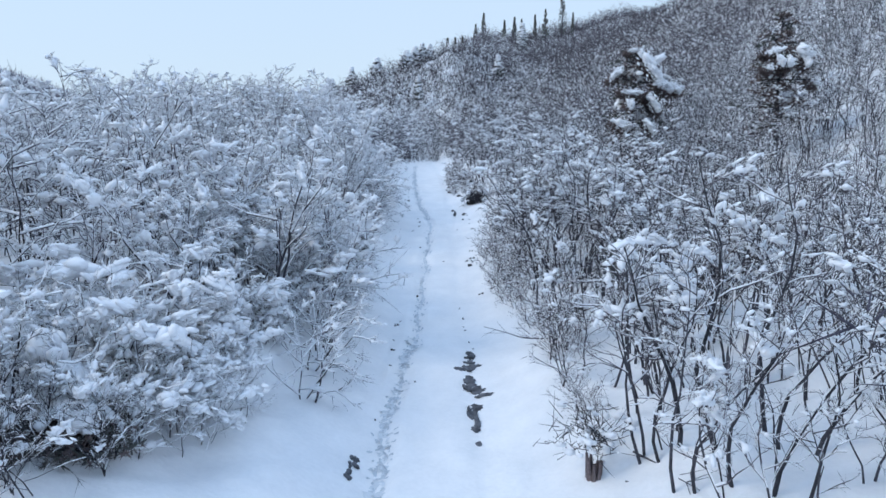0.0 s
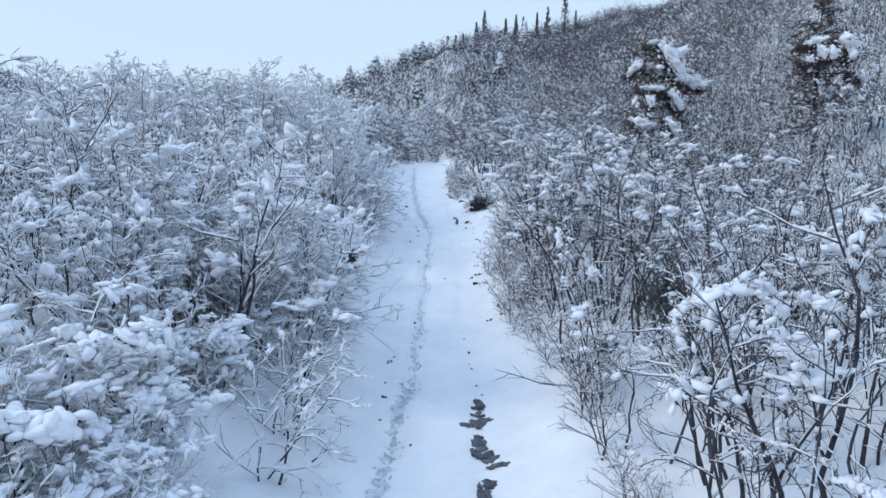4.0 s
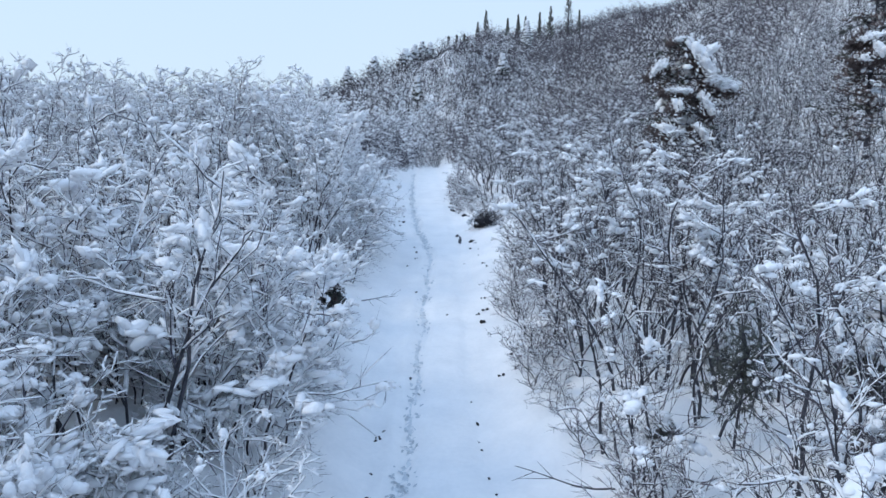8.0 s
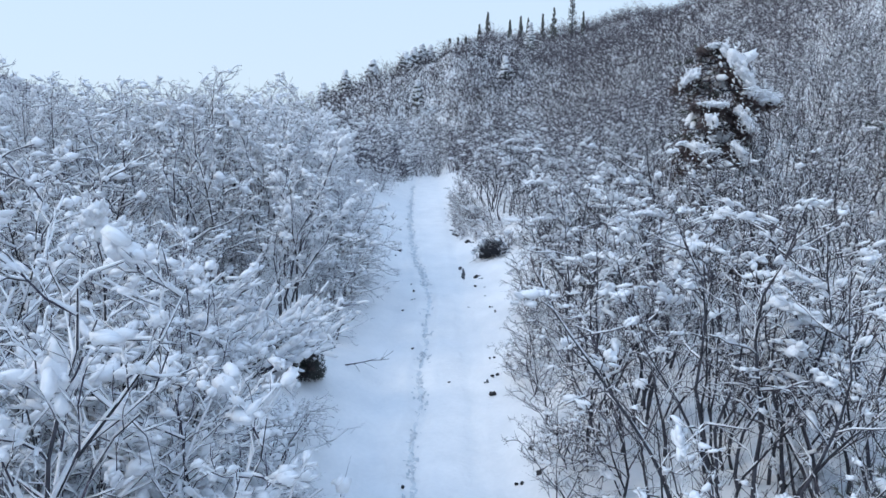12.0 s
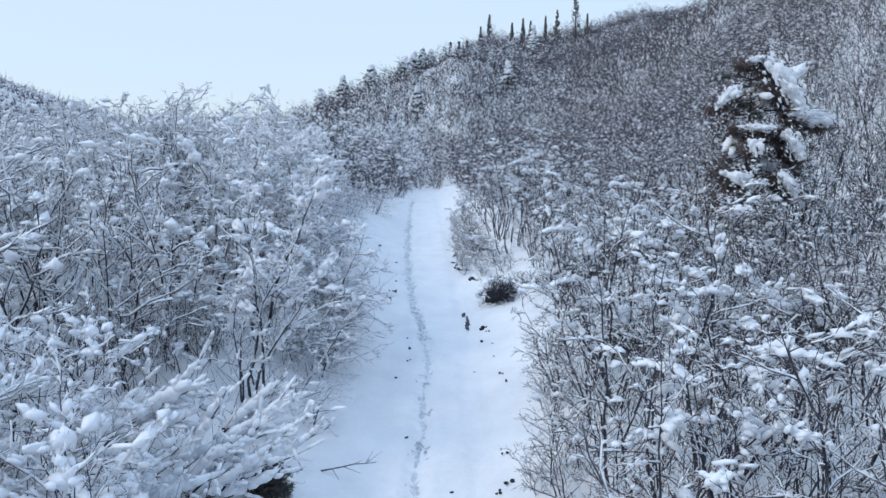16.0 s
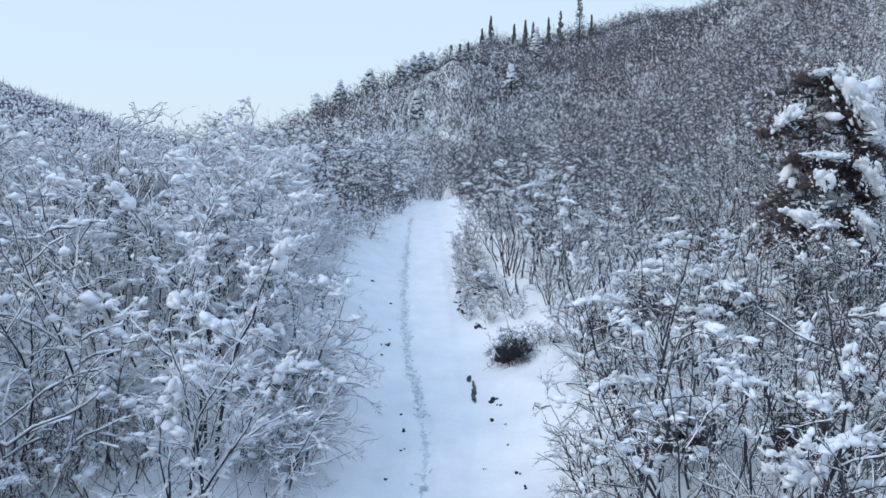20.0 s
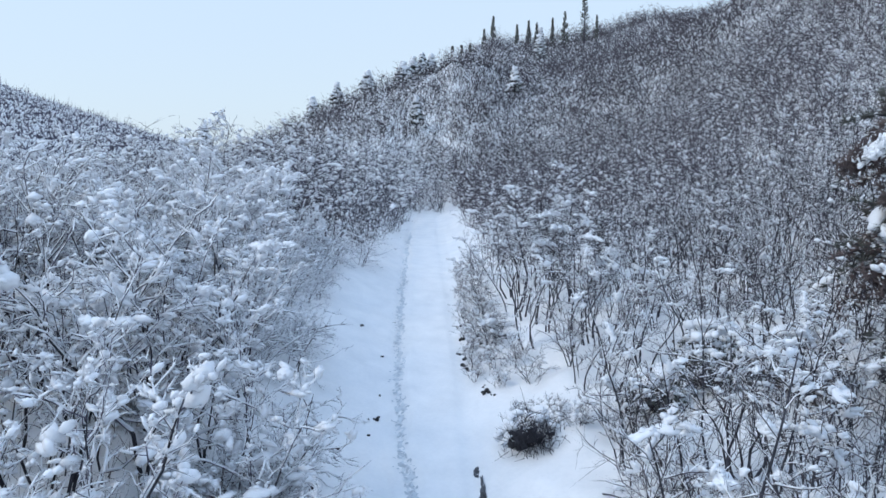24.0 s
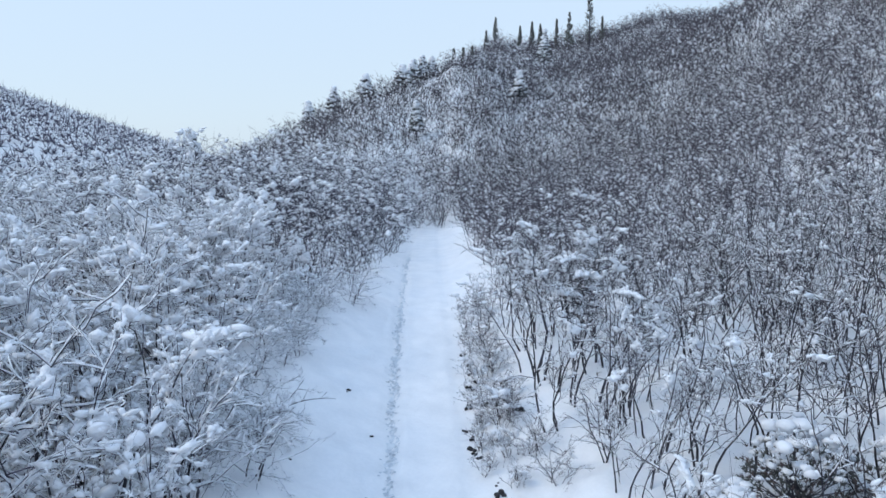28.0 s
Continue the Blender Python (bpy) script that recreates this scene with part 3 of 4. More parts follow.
def rut_profile(x, y):
    """Trodden and driven snow: a line of footprints on the left, a shallow wheel rut on the right."""
    left = x - rut_left(y)
    right = x - (trail_x(y) + 0.80 + 0.03 * np.sin(y * 0.9))
    crumb = np.sin(y * 9.0 + 3 * np.sin(x * 7)) * np.sin(x * 23 + 2 * np.sin(y * 5)) + 0.6 * np.sin(y * 17 + x * 11)
    d = -0.07 * np.exp(-(left / 0.17) ** 4) * (0.6 + 0.5 * np.clip(crumb, -1, 1))
    d = d - 0.04 * np.exp(-(right / 0.17) ** 4) * (0.8 + 0.3 * np.clip(crumb, -1, 1))
    d = d + np.clip(2.3 - np.abs(x), 0, 1) * (0.010 * np.sin(x * 8.3 + 0.5 * np.sin(y * 0.37)) * (0.6 + 0.5 * np.sin(y * 0.61 + 1)) + 0.010 * bumps(x * 1.6, y, 0.55))
    d = d - 0.022 * np.exp(-((left + 0.45) / 0.1) ** 4) * np.clip(np.sin(y * 0.43 + 0.8) + 0.4, 0, 1) * (0.7 + 0.4 * np.clip(crumb, -1, 1))
    d = d + 0.025 * np.exp(-((np.abs(left) - 0.30) / 0.08) ** 2) * (0.6 + 0.4 * np.sin(y * 3.1))
    return d


def far_ridge(x, y):
    return 4 + 40 * np.clip((-x - 106) / 118, 0, 2.2) * np.exp(-((y - 370) / 130) ** 2)


def land_z(x, y):
    """The whole land: the near slopes, and the far hill across the valley."""
    z = ground_z(x, y)
    near = np.abs(x) < 2.7
    z = np.where(near, z + rut_profile(x, y), z)
    fade = np.clip((np.hypot(x, y - 40) - 190) / 110, 0, 1)
    return z * (1 - fade) + fade * np.where(y > 0, far_ridge(x, y), -4)


def build_ground():
    xs = np.concatenate([-np.geomspace(1500, 2.7, 120), np.arange(-2.6, 2.6, 0.075), np.geomspace(2.7, 1500, 120)])
    ys = np.concatenate([-np.geomspace(600, 4, 24)[:-1], np.arange(-4, 7, 0.4), np.arange(7, 46, 0.1), 46 + np.geomspace(0.1, 2500, 190)])
    X, Y = np.meshgrid(xs, ys)
    nx, ny = len(xs), len(ys)
    i = np.arange(nx - 1)[None] + np.arange(ny - 1)[:, None] * nx
    f = np.stack([i, i + 1, i + 1 + nx, i + nx], -1).reshape(-1, 4)
    me = mesh_from("ground", np.stack([X, Y, land_z(X, Y)], -1).reshape(-1, 3), f, SNOW)
    return tagged(new("ground", me), "deep fresh snow over a sunken track and wooded slopes", "ground", kind="structure")


build_ground()


def on_ground(ob, px, py, turn=0.0, size=1.0, sink=0.02, tilt=(0, 0)):
    ob.matrix_basis = pose(px, py, float(land_z(np.array([px]), np.array([py]))[0]) - sink, tilt[0], tilt[1], turn) @ Matrix.Scale(size, 4)
    return ob


# ---- near trees, each a thing ----
SNOWY = dict(share=0.95, ragged=4, rime=0.85, blob=150, size=0.064, thick=1.8, tip=0.005, girth=1.05)
LEFT = [dict(SNOWY, height=3.9, stems=3, limbs=9, boughs=5, twigs=2, low=0.24, scatter=0.35),
        dict(SNOWY, height=4.5, stems=3, limbs=10, boughs=5, twigs=2, low=0.26, scatter=0.4),
        dict(SNOWY, height=3.4, stems=4, limbs=7, boughs=5, twigs=2, low=0.25, scatter=0.5, wide=1.15),
        dict(SNOWY, height=2.4, stems=4, limbs=7, boughs=5, twigs=2, low=0.15, scatter=0.35, wide=1.4, size=0.062),
        dict(SNOWY, height=3.4, stems=3, limbs=9, boughs=5, twigs=2, low=0.22, scatter=0.3, wide=1.25, lean=(0.25, 0, 0), flat=0.3),
        dict(SNOWY, height=2.1, stems=3, limbs=7, boughs=3, twigs=2, low=0.12, scatter=0.25, wide=1.9, lean=(0.5, 0, 0), flat=0.7, blob=60, size=0.045, thick=1.7, girth=1.6, up=0.0, tip=0.006),
        dict(SNOWY, height=1.8, stems=5, limbs=6, boughs=5, twigs=2, low=0.1, scatter=0.3, wide=1.7, lean=(0.35, 0, 0), flat=0.5, blob=80, size=0.060, girth=1.4, up=0.05)]
DOTTED = dict(share=0.5, ragged=4, rime=0.5, blob=50, size=0.054, thick=1.1, tip=0.005, girth=1.3)
RIGHT = [dict(DOTTED, height=3.3, stems=3, limbs=8, boughs=4, twigs=3, low=0.4, scatter=0.5),
         dict(DOTTED, height=3.9, stems=3, limbs=8, boughs=4, twigs=3, low=0.42, scatter=0.6),
         dict(DOTTED, height=2.9, stems=4, limbs=7, boughs=4, twigs=3, low=0.35, scatter=0.6, wide=1.1),
         dict(DOTTED, height=2.2, stems=4, limbs=7, boughs=4, twigs=3, low=0.25, scatter=0.5, wide=1.2),
         dict(DOTTED, height=3.1, stems=3, limbs=8, boughs=4, twigs=3, low=0.3, scatter=0.4, lean=(0.2, 0, 0), wide=1.15),
         dict(DOTTED, height=2.2, stems=3, limbs=8, boughs=4, twigs=3, low=0.15, scatter=0.3, wide=1.6, lean=(0.35, 0, 0), flat=0.45, blob=26, size=0.042, up=0.05),
         dict(DOTTED, height=1.6, stems=5, limbs=6, boughs=4, twigs=3, low=0.1, scatter=0.35, wide=1.6, lean=(0.3, 0, 0), flat=0.4, blob=30, size=0.045, up=0.05)]
rng = np.random.default_rng(7)
x, y = jittered(-7.5, 7.5, 6.4, 44, 0.92, rng)
gap = np.maximum(edge_left(y) - x, x - edge_right(y))
left = x < 0
keep = (gap > -0.05) & (gap < 2.9) & (np.abs(x) < 0.66 * y + 1) & (rng.random(len(x)) < np.where(left, 0.84, 0.72))
keep &= ~((x < -2) & (x > -5.5) & (y > 6) & (y < 11.3))
keep &= ~(left & (y > 18.9) & (y < 23.2) & (x > -4.3)) & ~(left & (y > 11.3) & (y < 13.2) & (x > -4.0)) & ~(~left & (x < 4.4) & (y > 12.2) & (y < 14.9) & (rng.random(len(x)) < 0.75))
keep &= ~(left & (np.hypot(x + 3.1, y - 22.3) < 1.0)) & ~(~left & (np.hypot(x - 1.95, y - 31.6) < 1.2))
keep &= ~((x < -3.4) & (x > -6.6) & (y > 20.2) & (y < 25.0)) & ~((x > 3.6) & (x < 7.6) & (y > 30.2) & (y < 33.0))
x, y, gap = x[keep], y[keep], gap[keep]
left_things = [shrub_tree(10 + i, s, "slender grey young tree heaped with fresh snow", TWIG) for i, s in enumerate(LEFT)]
right_things = [shrub_tree(30 + i, s, "slender brown young tree dotted with clumps of snow", BROWN_TWIG) for i, s in enumerate(RIGHT)]
used = set()
for i in range(len(x)):
    side = left_things if x[i] < 0 else right_things
    edge = gap[i] < 0.8
    k = rng.choice([4, 5, 6, 6, 3, 2]) if edge else rng.choice([0, 1, 2, 0, 3, 4] if x[i] < 0 else [0, 1, 2, 0, 1, 4])
    turn = rng.uniform(-40, 40) + (0 if x[i] < 0 else 180) if k >= 4 else rng.uniform(0, 360)
    ob = side[k] if side[k].name not in used else copy_thing(side[k], Matrix())
    used.add(side[k].name)
    on_ground(ob, x[i], y[i], turn, rng.uniform(0.78, 1.15), 0.02, (rng.normal(0, 3), rng.normal(0, 3)))

# taller trees with full crowns that break the skyline
FULL = dict(SNOWY, height=4.5, stems=4, limbs=12, boughs=5, twigs=3, low=0.42, scatter=0.4, wide=1.05, blob=130, size=0.05, crook=0.13)
full_things = [shrub_tree(50 + i, FULL, "tall slender grey tree with a full snowy crown", TWIG) for i in range(2)]
for px, py, size in ((-8.0, 31.4, 1.06), (-11.6, 27.0, 1.08), (-8.8, 24.7, 0.95), (-9.6, 32.6, 0.85), (-7.0, 32.4, 0.85), (-10.6, 27.9, 0.85), (-12.6, 27.4, 0.9), (-7.7, 25.3, 0.8), (-9.9, 24.9, 0.8)):
    on_ground(copy_thing(full_things[rng.integers(2)], Matrix()), px, py, rng.uniform(0, 360), size)
on_ground(full_things[0], -8.7, 32.2, 20, 0.9)
on_ground(full_things[1], -6.4, 36.5, 200, 0.85)

# a few that stand forward where the track widens
for px, py, k, size in ((3.5, 30.0, 2, 0.8), (3.2, 33.2, 3, 0.9), (4.7, 29.4, 1, 0.8), (3.0, 28.9, 3, 0.8), (3.9, 34.0, 0, 0.85), (6.4, 29.6, 4, 0.9),
                         (7.7, 30.0, 1, 0.85), (8.7, 29.9, 0, 0.95), (6.9, 30.2, 2, 1.0), (9.5, 30.2, 1, 0.85), (8.2, 29.4, 2, 1.0), (12.6, 26.2, 1, 0.85), (13.6, 26.4, 0, 0.9),
                         (3.9, 12.7, 3, 0.9), (5.0, 12.5, 0, 0.8), (4.6, 13.7, 3, 0.8)):
    on_ground(copy_thing(right_things[k], Matrix()), px, py, rng.uniform(0, 360), size)

# low fans of bare twigs that hang over the track's edges
for y0, y1, step, side, border, way in ((11.5, 30, 0.85, left_things, edge_left, 0), (33.5, 47, 1.0, left_things, edge_left, 0), (9.5, 46, 1.0, right_things, edge_right, 180)):
    for py in np.arange(y0, y1, step):
        if (way and 27 < py < 34) or (not way and 19.5 < py < 23.5):
            continue
        px = float(border(py)) + rng.uniform(-0.3, 0.2) * (1 if way == 0 else -1) + ((0.28 if py < 22 else 0.6 if py > 33 else 0.0) if way == 0 else -0.18)
        on_ground(copy_thing(side[rng.choice([5, 5, 6])], Matrix()), px, py + rng.uniform(-0.4, 0.4), way + rng.uniform(-55, 55), rng.uniform(0.45, 0.9))

# ---- the thicket behind them ----
MID = [variant(60 + i, 0.9, 100, 0.066, thick=1.8, ragged=1, height=3.2 + 0.25 * i, stems=3, limbs=7, boughs=3, twigs=2, tip=0.006, scatter=0.5, wide=1.15) for i in range(5)]
MIDB = [variant(70 + i, 0.45, 44, 0.050, thick=1.15, ragged=1, height=2.9 + 0.2 * i, stems=4, limbs=6, boughs=3, twigs=2, tip=0.006, low=0.35, scatter=0.6) for i in range(5)]
x, y = jittered(-32, 32, 5, 44, 1.13, rng)
gap = np.maximum(edge_left(y) - x, x - edge_right(y))
keep = (gap >= 2.9) & (np.abs(x) < 0.66 * y + 3)
keep &= (np.hypot(x - 8.6, y - 31.9) > 1.2) & (np.hypot(x - 13.05, y - 27.6) > 1.2)
x, y = x[keep], y[keep]
woods("thicket", "bluish grey leafless thicket heaped with snow", x[x < 0], y[x < 0], MID, rng, OCTA, TWIG, (0.75, 1.15))
woods("thicket", "brownish leafless thicket dotted with snow", x[x > 0], y[x > 0], MIDB, rng, OCTA, BROWN_TWIG, (0.7, 1.1))

MID2 = [variant(80 + i, 0.0, 36, 0.062, height=2.9 + 0.25 * i, stems=4, boughs=6, twigs=3, tip=0.013, girth=0.5, spread=1.9, low=0.2, plain=True) for i in range(5)]
x, y = jittered(-56, 56, 44, 84, 1.35, rng)
gap = np.maximum(edge_left(y) - x, x - edge_right(y))
keep = ((gap > 0.1) | (y > 72)) & (np.abs(x) < 0.66 * y + 2)
x, y = x[keep], y[keep]
MID2L = [variant(85 + i, 0.0, 46, 0.075, height=2.9 + 0.25 * i, stems=4, boughs=6, twigs=3, tip=0.011, girth=0.5, spread=1.9, low=0.2, plain=True) for i in range(5)]
woods("young_wood", "bluish grey snow-covered young wood", x[x < 0], y[x < 0], MID2L, rng, OCTA, TWIG, (0.8, 1.25))
woods("young_wood", "brownish snow-flecked young wood on a slope", x[x > 0], y[x > 0], MID2, rng, OCTA, BROWN_TWIG)
x, y = jittered(-24, 24, -14, 20, 1.3, rng)
gap = np.maximum(edge_left(y) - x, x - edge_right(y))
keep = (gap > 0.6) & ((np.abs(x) >= 0.66 * y + 3) | (y < 5))
woods("young_wood", "snowy young wood beside the lower track", x[keep], y[keep], MID2, rng, OCTA, TWIG)

FAR = [variant(90 + i, 0.0, 11, 0.085, height=2.7 + 0.2 * i, stems=4, boughs=5, twigs=2, tip=0.024, girth=0.5, spread=2.3, low=0.12, plain=True) for i in range(5)]
x, y = jittered(-92, 115, 84, 156, 2.15, rng)
keep = np.abs(x) < 0.66 * y + 2
east = x > 14
woods("hillside_wood", "grey-brown leafless wood on a snowy hillside", x[keep & ~east], y[keep & ~east], FAR, rng, OCTA, BROWN_TWIG, (0.7, 1.05))
BARE = [variant(95 + i, 0.0, 5, 0.08, height=2.7 + 0.2 * i, stems=4, boughs=6, twigs=2, tip=0.024, girth=0.5, spread=2.3, low=0.12, plain=True) for i in range(5)]
woods("hillside_wood", "brown nearly bare wood on the steep hillside", x[keep & east], y[keep & east], BARE, rng, OCTA, BROWN_TWIG, (0.7, 1.1))


def brushwood(label, px, py, radius, snow):
    """Undergrowth between the trees: countless thin shoots at every slant, flecked with snow."""
    thick = bumps(px, py, 2.4) + 0.8 * bumps(px, py, 8.0) + rng.normal(0, 0.6, len(px)) > -1.3
    px, py = px[thick], py[thick]
    n = len(px)
    at = np.stack([px, py, ground_z(px, py) - 0.05], 1)
    d = rng.normal(0, 0.55, (n, 3)) + [0, 0, 0.9]
    tip = at + unit_rows(d) * rng.uniform(0.6, 2.1, (n, 1))
    r = np.full((n, 1), radius) * rng.uniform(0.6, 1.4, (n, 1))
    top = tagged(new("undergrowth"), label, "undergrowth", kind="stuff")
    tagged(part("shoots", mesh_from("shoots", *tubes(np.concatenate([at, tip, r, r * 0.3], 1), 3, True), BROWN_TWIG), top), kind="stuff")
    k = rng.random(n) < snow
    s = np.clip(rng.lognormal(-2.6, 0.38, (k.sum(), 1)), 0.03, 0.2) * (radius / 0.03) ** 0.5
    tagged(part("snow_load", mesh_from("snow_load", *lumps(np.concatenate([at[k] + (tip[k] - at[k]) * rng.uniform(0.5, 1, (k.sum(), 1)), s * 1.4, s, s * 0.8, d[k]], 1), OCTA, rng, 0.3), SNOW_LOAD), top), kind="stuff")


def strewn(x0, x1, y0, y1, n, clear=0.4):
    px, py = rng.uniform(x0, x1, n), rng.uniform(y0, y1, n)
    k = (np.maximum(edge_left(py) - px, px - edge_right(py)) > np.where(py < 45, clear, 0.4)) | (py > 73)
    k &= np.abs(px) < 0.66 * py + 2
    return px[k], py[k]


brushwood("brown undergrowth covering the hillside, flecked with snow", *strewn(-60, 14, 80, 156, 52000), 0.032, 0.6)
brushwood("brown undergrowth on the steep hillside, thinly flecked with snow", *strewn(14, 100, 80, 156, 60000), 0.03, 0.33)
brushwood("brown brush on the upper slope, thinly flecked with snow", *strewn(17, 60, 50, 84, 16000), 0.018, 0.5)
brushwood("brown undergrowth on the slope, flecked with snow", *strewn(1, 56, 30, 80, 34000, 6.0), 0.014, 0.55)
brushwood("brown brush on the shoulder of the hill", *strewn(1, 44, 70, 104, 15000), 0.024, 0.55)
brushwood("undergrowth below the track, flecked with snow", *strewn(-50, 0, 36, 80, 22000), 0.014, 0.6)
brushwood("dark wiry undergrowth between the young trees", *strewn(-16, 0, 19, 36, 3200), 0.006, 0.4)
brushwood("brown wiry undergrowth between the young trees", *strewn(0, 16, 15, 32, 5500), 0.006, 0.2)


def far_wood():
    """The wood on the hill across the valley: rough dark crowns with snow between."""
    px, py = jittered(-330, -60, 150, 400, 3.1, rng)
    pz = land_z(px, py)
    keep = (pz > 2) & (np.abs(px) < 0.72 * py)
    px, py, pz = px[keep], py[keep], pz[keep]
    n = len(px)
    h = rng.uniform(1.6, 3.4, n)
    top = tagged(new("far_wood"), "bluish grey wood on a distant snowy hill", "woodland", kind="stuff")
    at = np.stack([px, py, pz], 1)
    rows = []
    for _ in range(7):
        d = rng.normal(0, 0.7, (n, 3)) + [0, 0, 0.8]
        rows.append(np.concatenate([at, at + d * h[:, None], np.full((n, 1), 0.26), np.full((n, 1), 0.05)], 1))
    tagged(part("crowns", mesh_from("crowns", *tubes(np.concatenate(rows), 3, True), TWIG), top), kind="stuff")
    b = np.concatenate([np.concatenate([at + rng.normal(0, 1.2, (n, 3)) * [1, 1, 0.3] + np.stack([0 * h, 0 * h, h * 0.8], 1), rng.uniform(0.3, 0.75, (n, 3))], 1) for _ in range(3)])
    tagged(part("snow_load", mesh_from("snow_load", *lumps(b, OCTA, rng, 0.3), SNOW_LOAD), top), kind="stuff")


far_wood()

# ---- pines and conifers ----
def to_top(px, py, z):
    return z - float(ground_z(px, py))


on_ground(pine(201, to_top(8.6, 31.9, 10.08), 2.1, "dark pine weighed down by thick slabs of snow", 0.15, 0.6, 0.1, 11, 0.4, 12,
                ((0.05, -0.15, 0.9, -1.35, 0.162), (0.6, -1.5, 2.05, -1.68, 0.140), (0.3, -2.0, 0.75, -2.75, 0.112), (-0.7, -0.85, -1.1, -1.3, 0.101), (-0.8, -1.9, 0.0, -1.95, 0.067),
                 (-0.55, -2.3, -0.45, -2.6, 0.112), (-1.1, -3.1, -0.5, -3.4, 0.140), (0.2, -0.05, -0.4, -0.15, 0.056), (0.1, -3.1, 0.5, -3.6, 0.106))), 8.6, 31.9)
on_ground(pine(202, to_top(13.05, 27.6, 10.8), 1.6, "tall pine with brown half-bare boughs and lumps of snow", 0.12, 0.7, 0.6, 13, 0.28, 11,
                ((-0.85, -1.5, -0.4, -1.35, 0.083), (-0.55, -1.7, -0.45, -1.95, 0.112), (-0.25, -1.75, -0.2, -2.0, 0.105), (0.25, -1.45, 0.7, -1.6, 0.165), (0.5, -1.7, 0.45, -2.0, 0.105), (0.7, -2.5, 1.2, -2.6, 0.075), (-0.9, -2.0, -0.75, -2.1, 0.075))), 13.05, 27.6)
for i, (px, py, pz, reach, snow, text) in enumerate((
        (-2.5, 90.7, 14.9, 1.0, 1.2, "small pine plastered white with snow"), (8.2, 98.9, 18.6, 1.3, 1.0, "pine plastered with snow on the hillside"),
        (-9.0, 107, 19.2, 1.8, 0.9, "dark pine on the ridge"), (-2.3, 108, 21.5, 1.2, 0.7, "pointed dark pine on the ridge"),
        (-4.6, 106, 19.3, 1.6, 0.9, "broad dark pine on the ridge"), (-3.4, 107, 19.9, 1.3, 0.9, "dark pine on the ridge"), (-1.2, 109, 20.6, 1.2, 0.9, "dark pine on the ridge"),
        (-12.6, 106, 17.7, 1.3, 0.9, "dark pine on the falling ridge"), (-15.4, 105, 16.0, 1.4, 0.9, "dark pine on the falling ridge"),
        (-22.1, 85.3, 11.9, 2.2, 0.7, "snowy pine above the valley"), (5.0, 121, 24.0, 1.5, 0.8, "snowy pine near the crest"), (14.5, 125, 27.6, 1.7, 0.8, "snowy pine near the crest"))):
    on_ground(conifer(220 + i, max(2.5, to_top(px, py, pz)), reach, text, min(1.0, snow)), px, py)
for i, (px, py, pz, reach) in enumerate((
        (9.2, 147, 33.2, 0.55), (7.6, 147, 31.0, 0.45), (13.3, 146, 31.6, 0.4), (15.2, 145, 32.1, 0.5), (16.6, 145, 31.7, 0.5), (18.9, 142, 32.0, 0.4),
        (20.6, 140, 32.6, 0.8), (23.6, 138.6, 36.4, 0.95), (25.5, 138, 31.6, 0.3), (1.5, 114, 22.7, 0.2), (2.7, 114, 23.2, 0.2), (3.9, 115, 23.4, 0.2))):
    on_ground(conifer(240 + i, max(2.5, to_top(px, py, pz)), reach, "slim dark cypress standing on the crest", 0.0, "cypress", "cypress tree", True), px, py)

# ---- single bushes and trees beside the track ----
HEAVY = dict(height=1.9, stems=7, limbs=6, boughs=4, twigs=3, share=0.85, blob=95, size=0.095, scatter=0.5, wide=1.7, thick=2.0, low=0.1, crook=0.3, flat=0.35, ragged=6, rime=0.8, girth=1.2)
heaped = shrub_tree(309, dict(HEAVY, height=1.6, blob=70, size=0.085), "low bush bowed under heaps of snow", BARK, "snow_laden_bush", "bush", "bowed bushes", 9, BARK, True)
on_ground(heaped, -3.3, 14.3, 30, 0.75)
for i, (px, py, s) in enumerate(((-4.65, 15.0, 0.9), (-3.1, 16.3, 0.65), (-3.9, 17.4, 0.75), (-4.3, 16.3, 0.7), (-5.2, 16.9, 0.9), (-5.4, 15.6, 0.9), (-6.2, 31.1, 0.9), (-5.0, 31.6, 0.7), (-4.8, 12.9, 0.8), (-5.2, 26.5, 0.75), (-3.9, 28.2, 0.65), (-5.4, 30.4, 0.8), (-4.4, 29.4, 0.6), (4.6, 17.4, 0.5), (5.9, 20.6, 0.55), (4.4, 23.4, 0.5))):
    on_ground(copy_thing(heaped, Matrix()), px, py, 73 * i, s)
FROSTED = dict(height=1.5, stems=8, limbs=6, boughs=5, twigs=5, share=0.35, blob=40, size=0.05, scatter=0.5, wide=1.5, low=0.1, crook=0.3, ragged=3, rime=0.7, girth=1.2)
for i, (px, py, s) in enumerate(((-4.9, 8.0, 1.0), (-4.0, 8.7, 1.0), (-3.4, 9.7, 0.85), (-4.6, 9.9, 1.1), (-3.5, 10.9, 0.8), (-5.4, 9.2, 1.1), (-3.3, 8.8, 0.7), (-2.85, 9.7, 0.6), (-3.75, 8.1, 0.65))):
    on_ground(shrub_tree(300 + i, HEAVY, "low bush bowed under heaps of snow", BARK, "snow_laden_bush", "bush", "bowed bushes", 22, BARK, True), px, py, 60 * i, s)
for i, (px, py, s) in enumerate(((-4.6, 7.1, 0.9), (-3.9, 7.6, 0.8), (-5.2, 7.4, 1.0), (-4.3, 6.5, 0.8))):
    on_ground(shrub_tree(310 + i, FROSTED, "dark wiry bush with frosted twigs", BARK, "frosted_bush", "bush", "bowed bushes", 4), px, py, 70 * i, s)
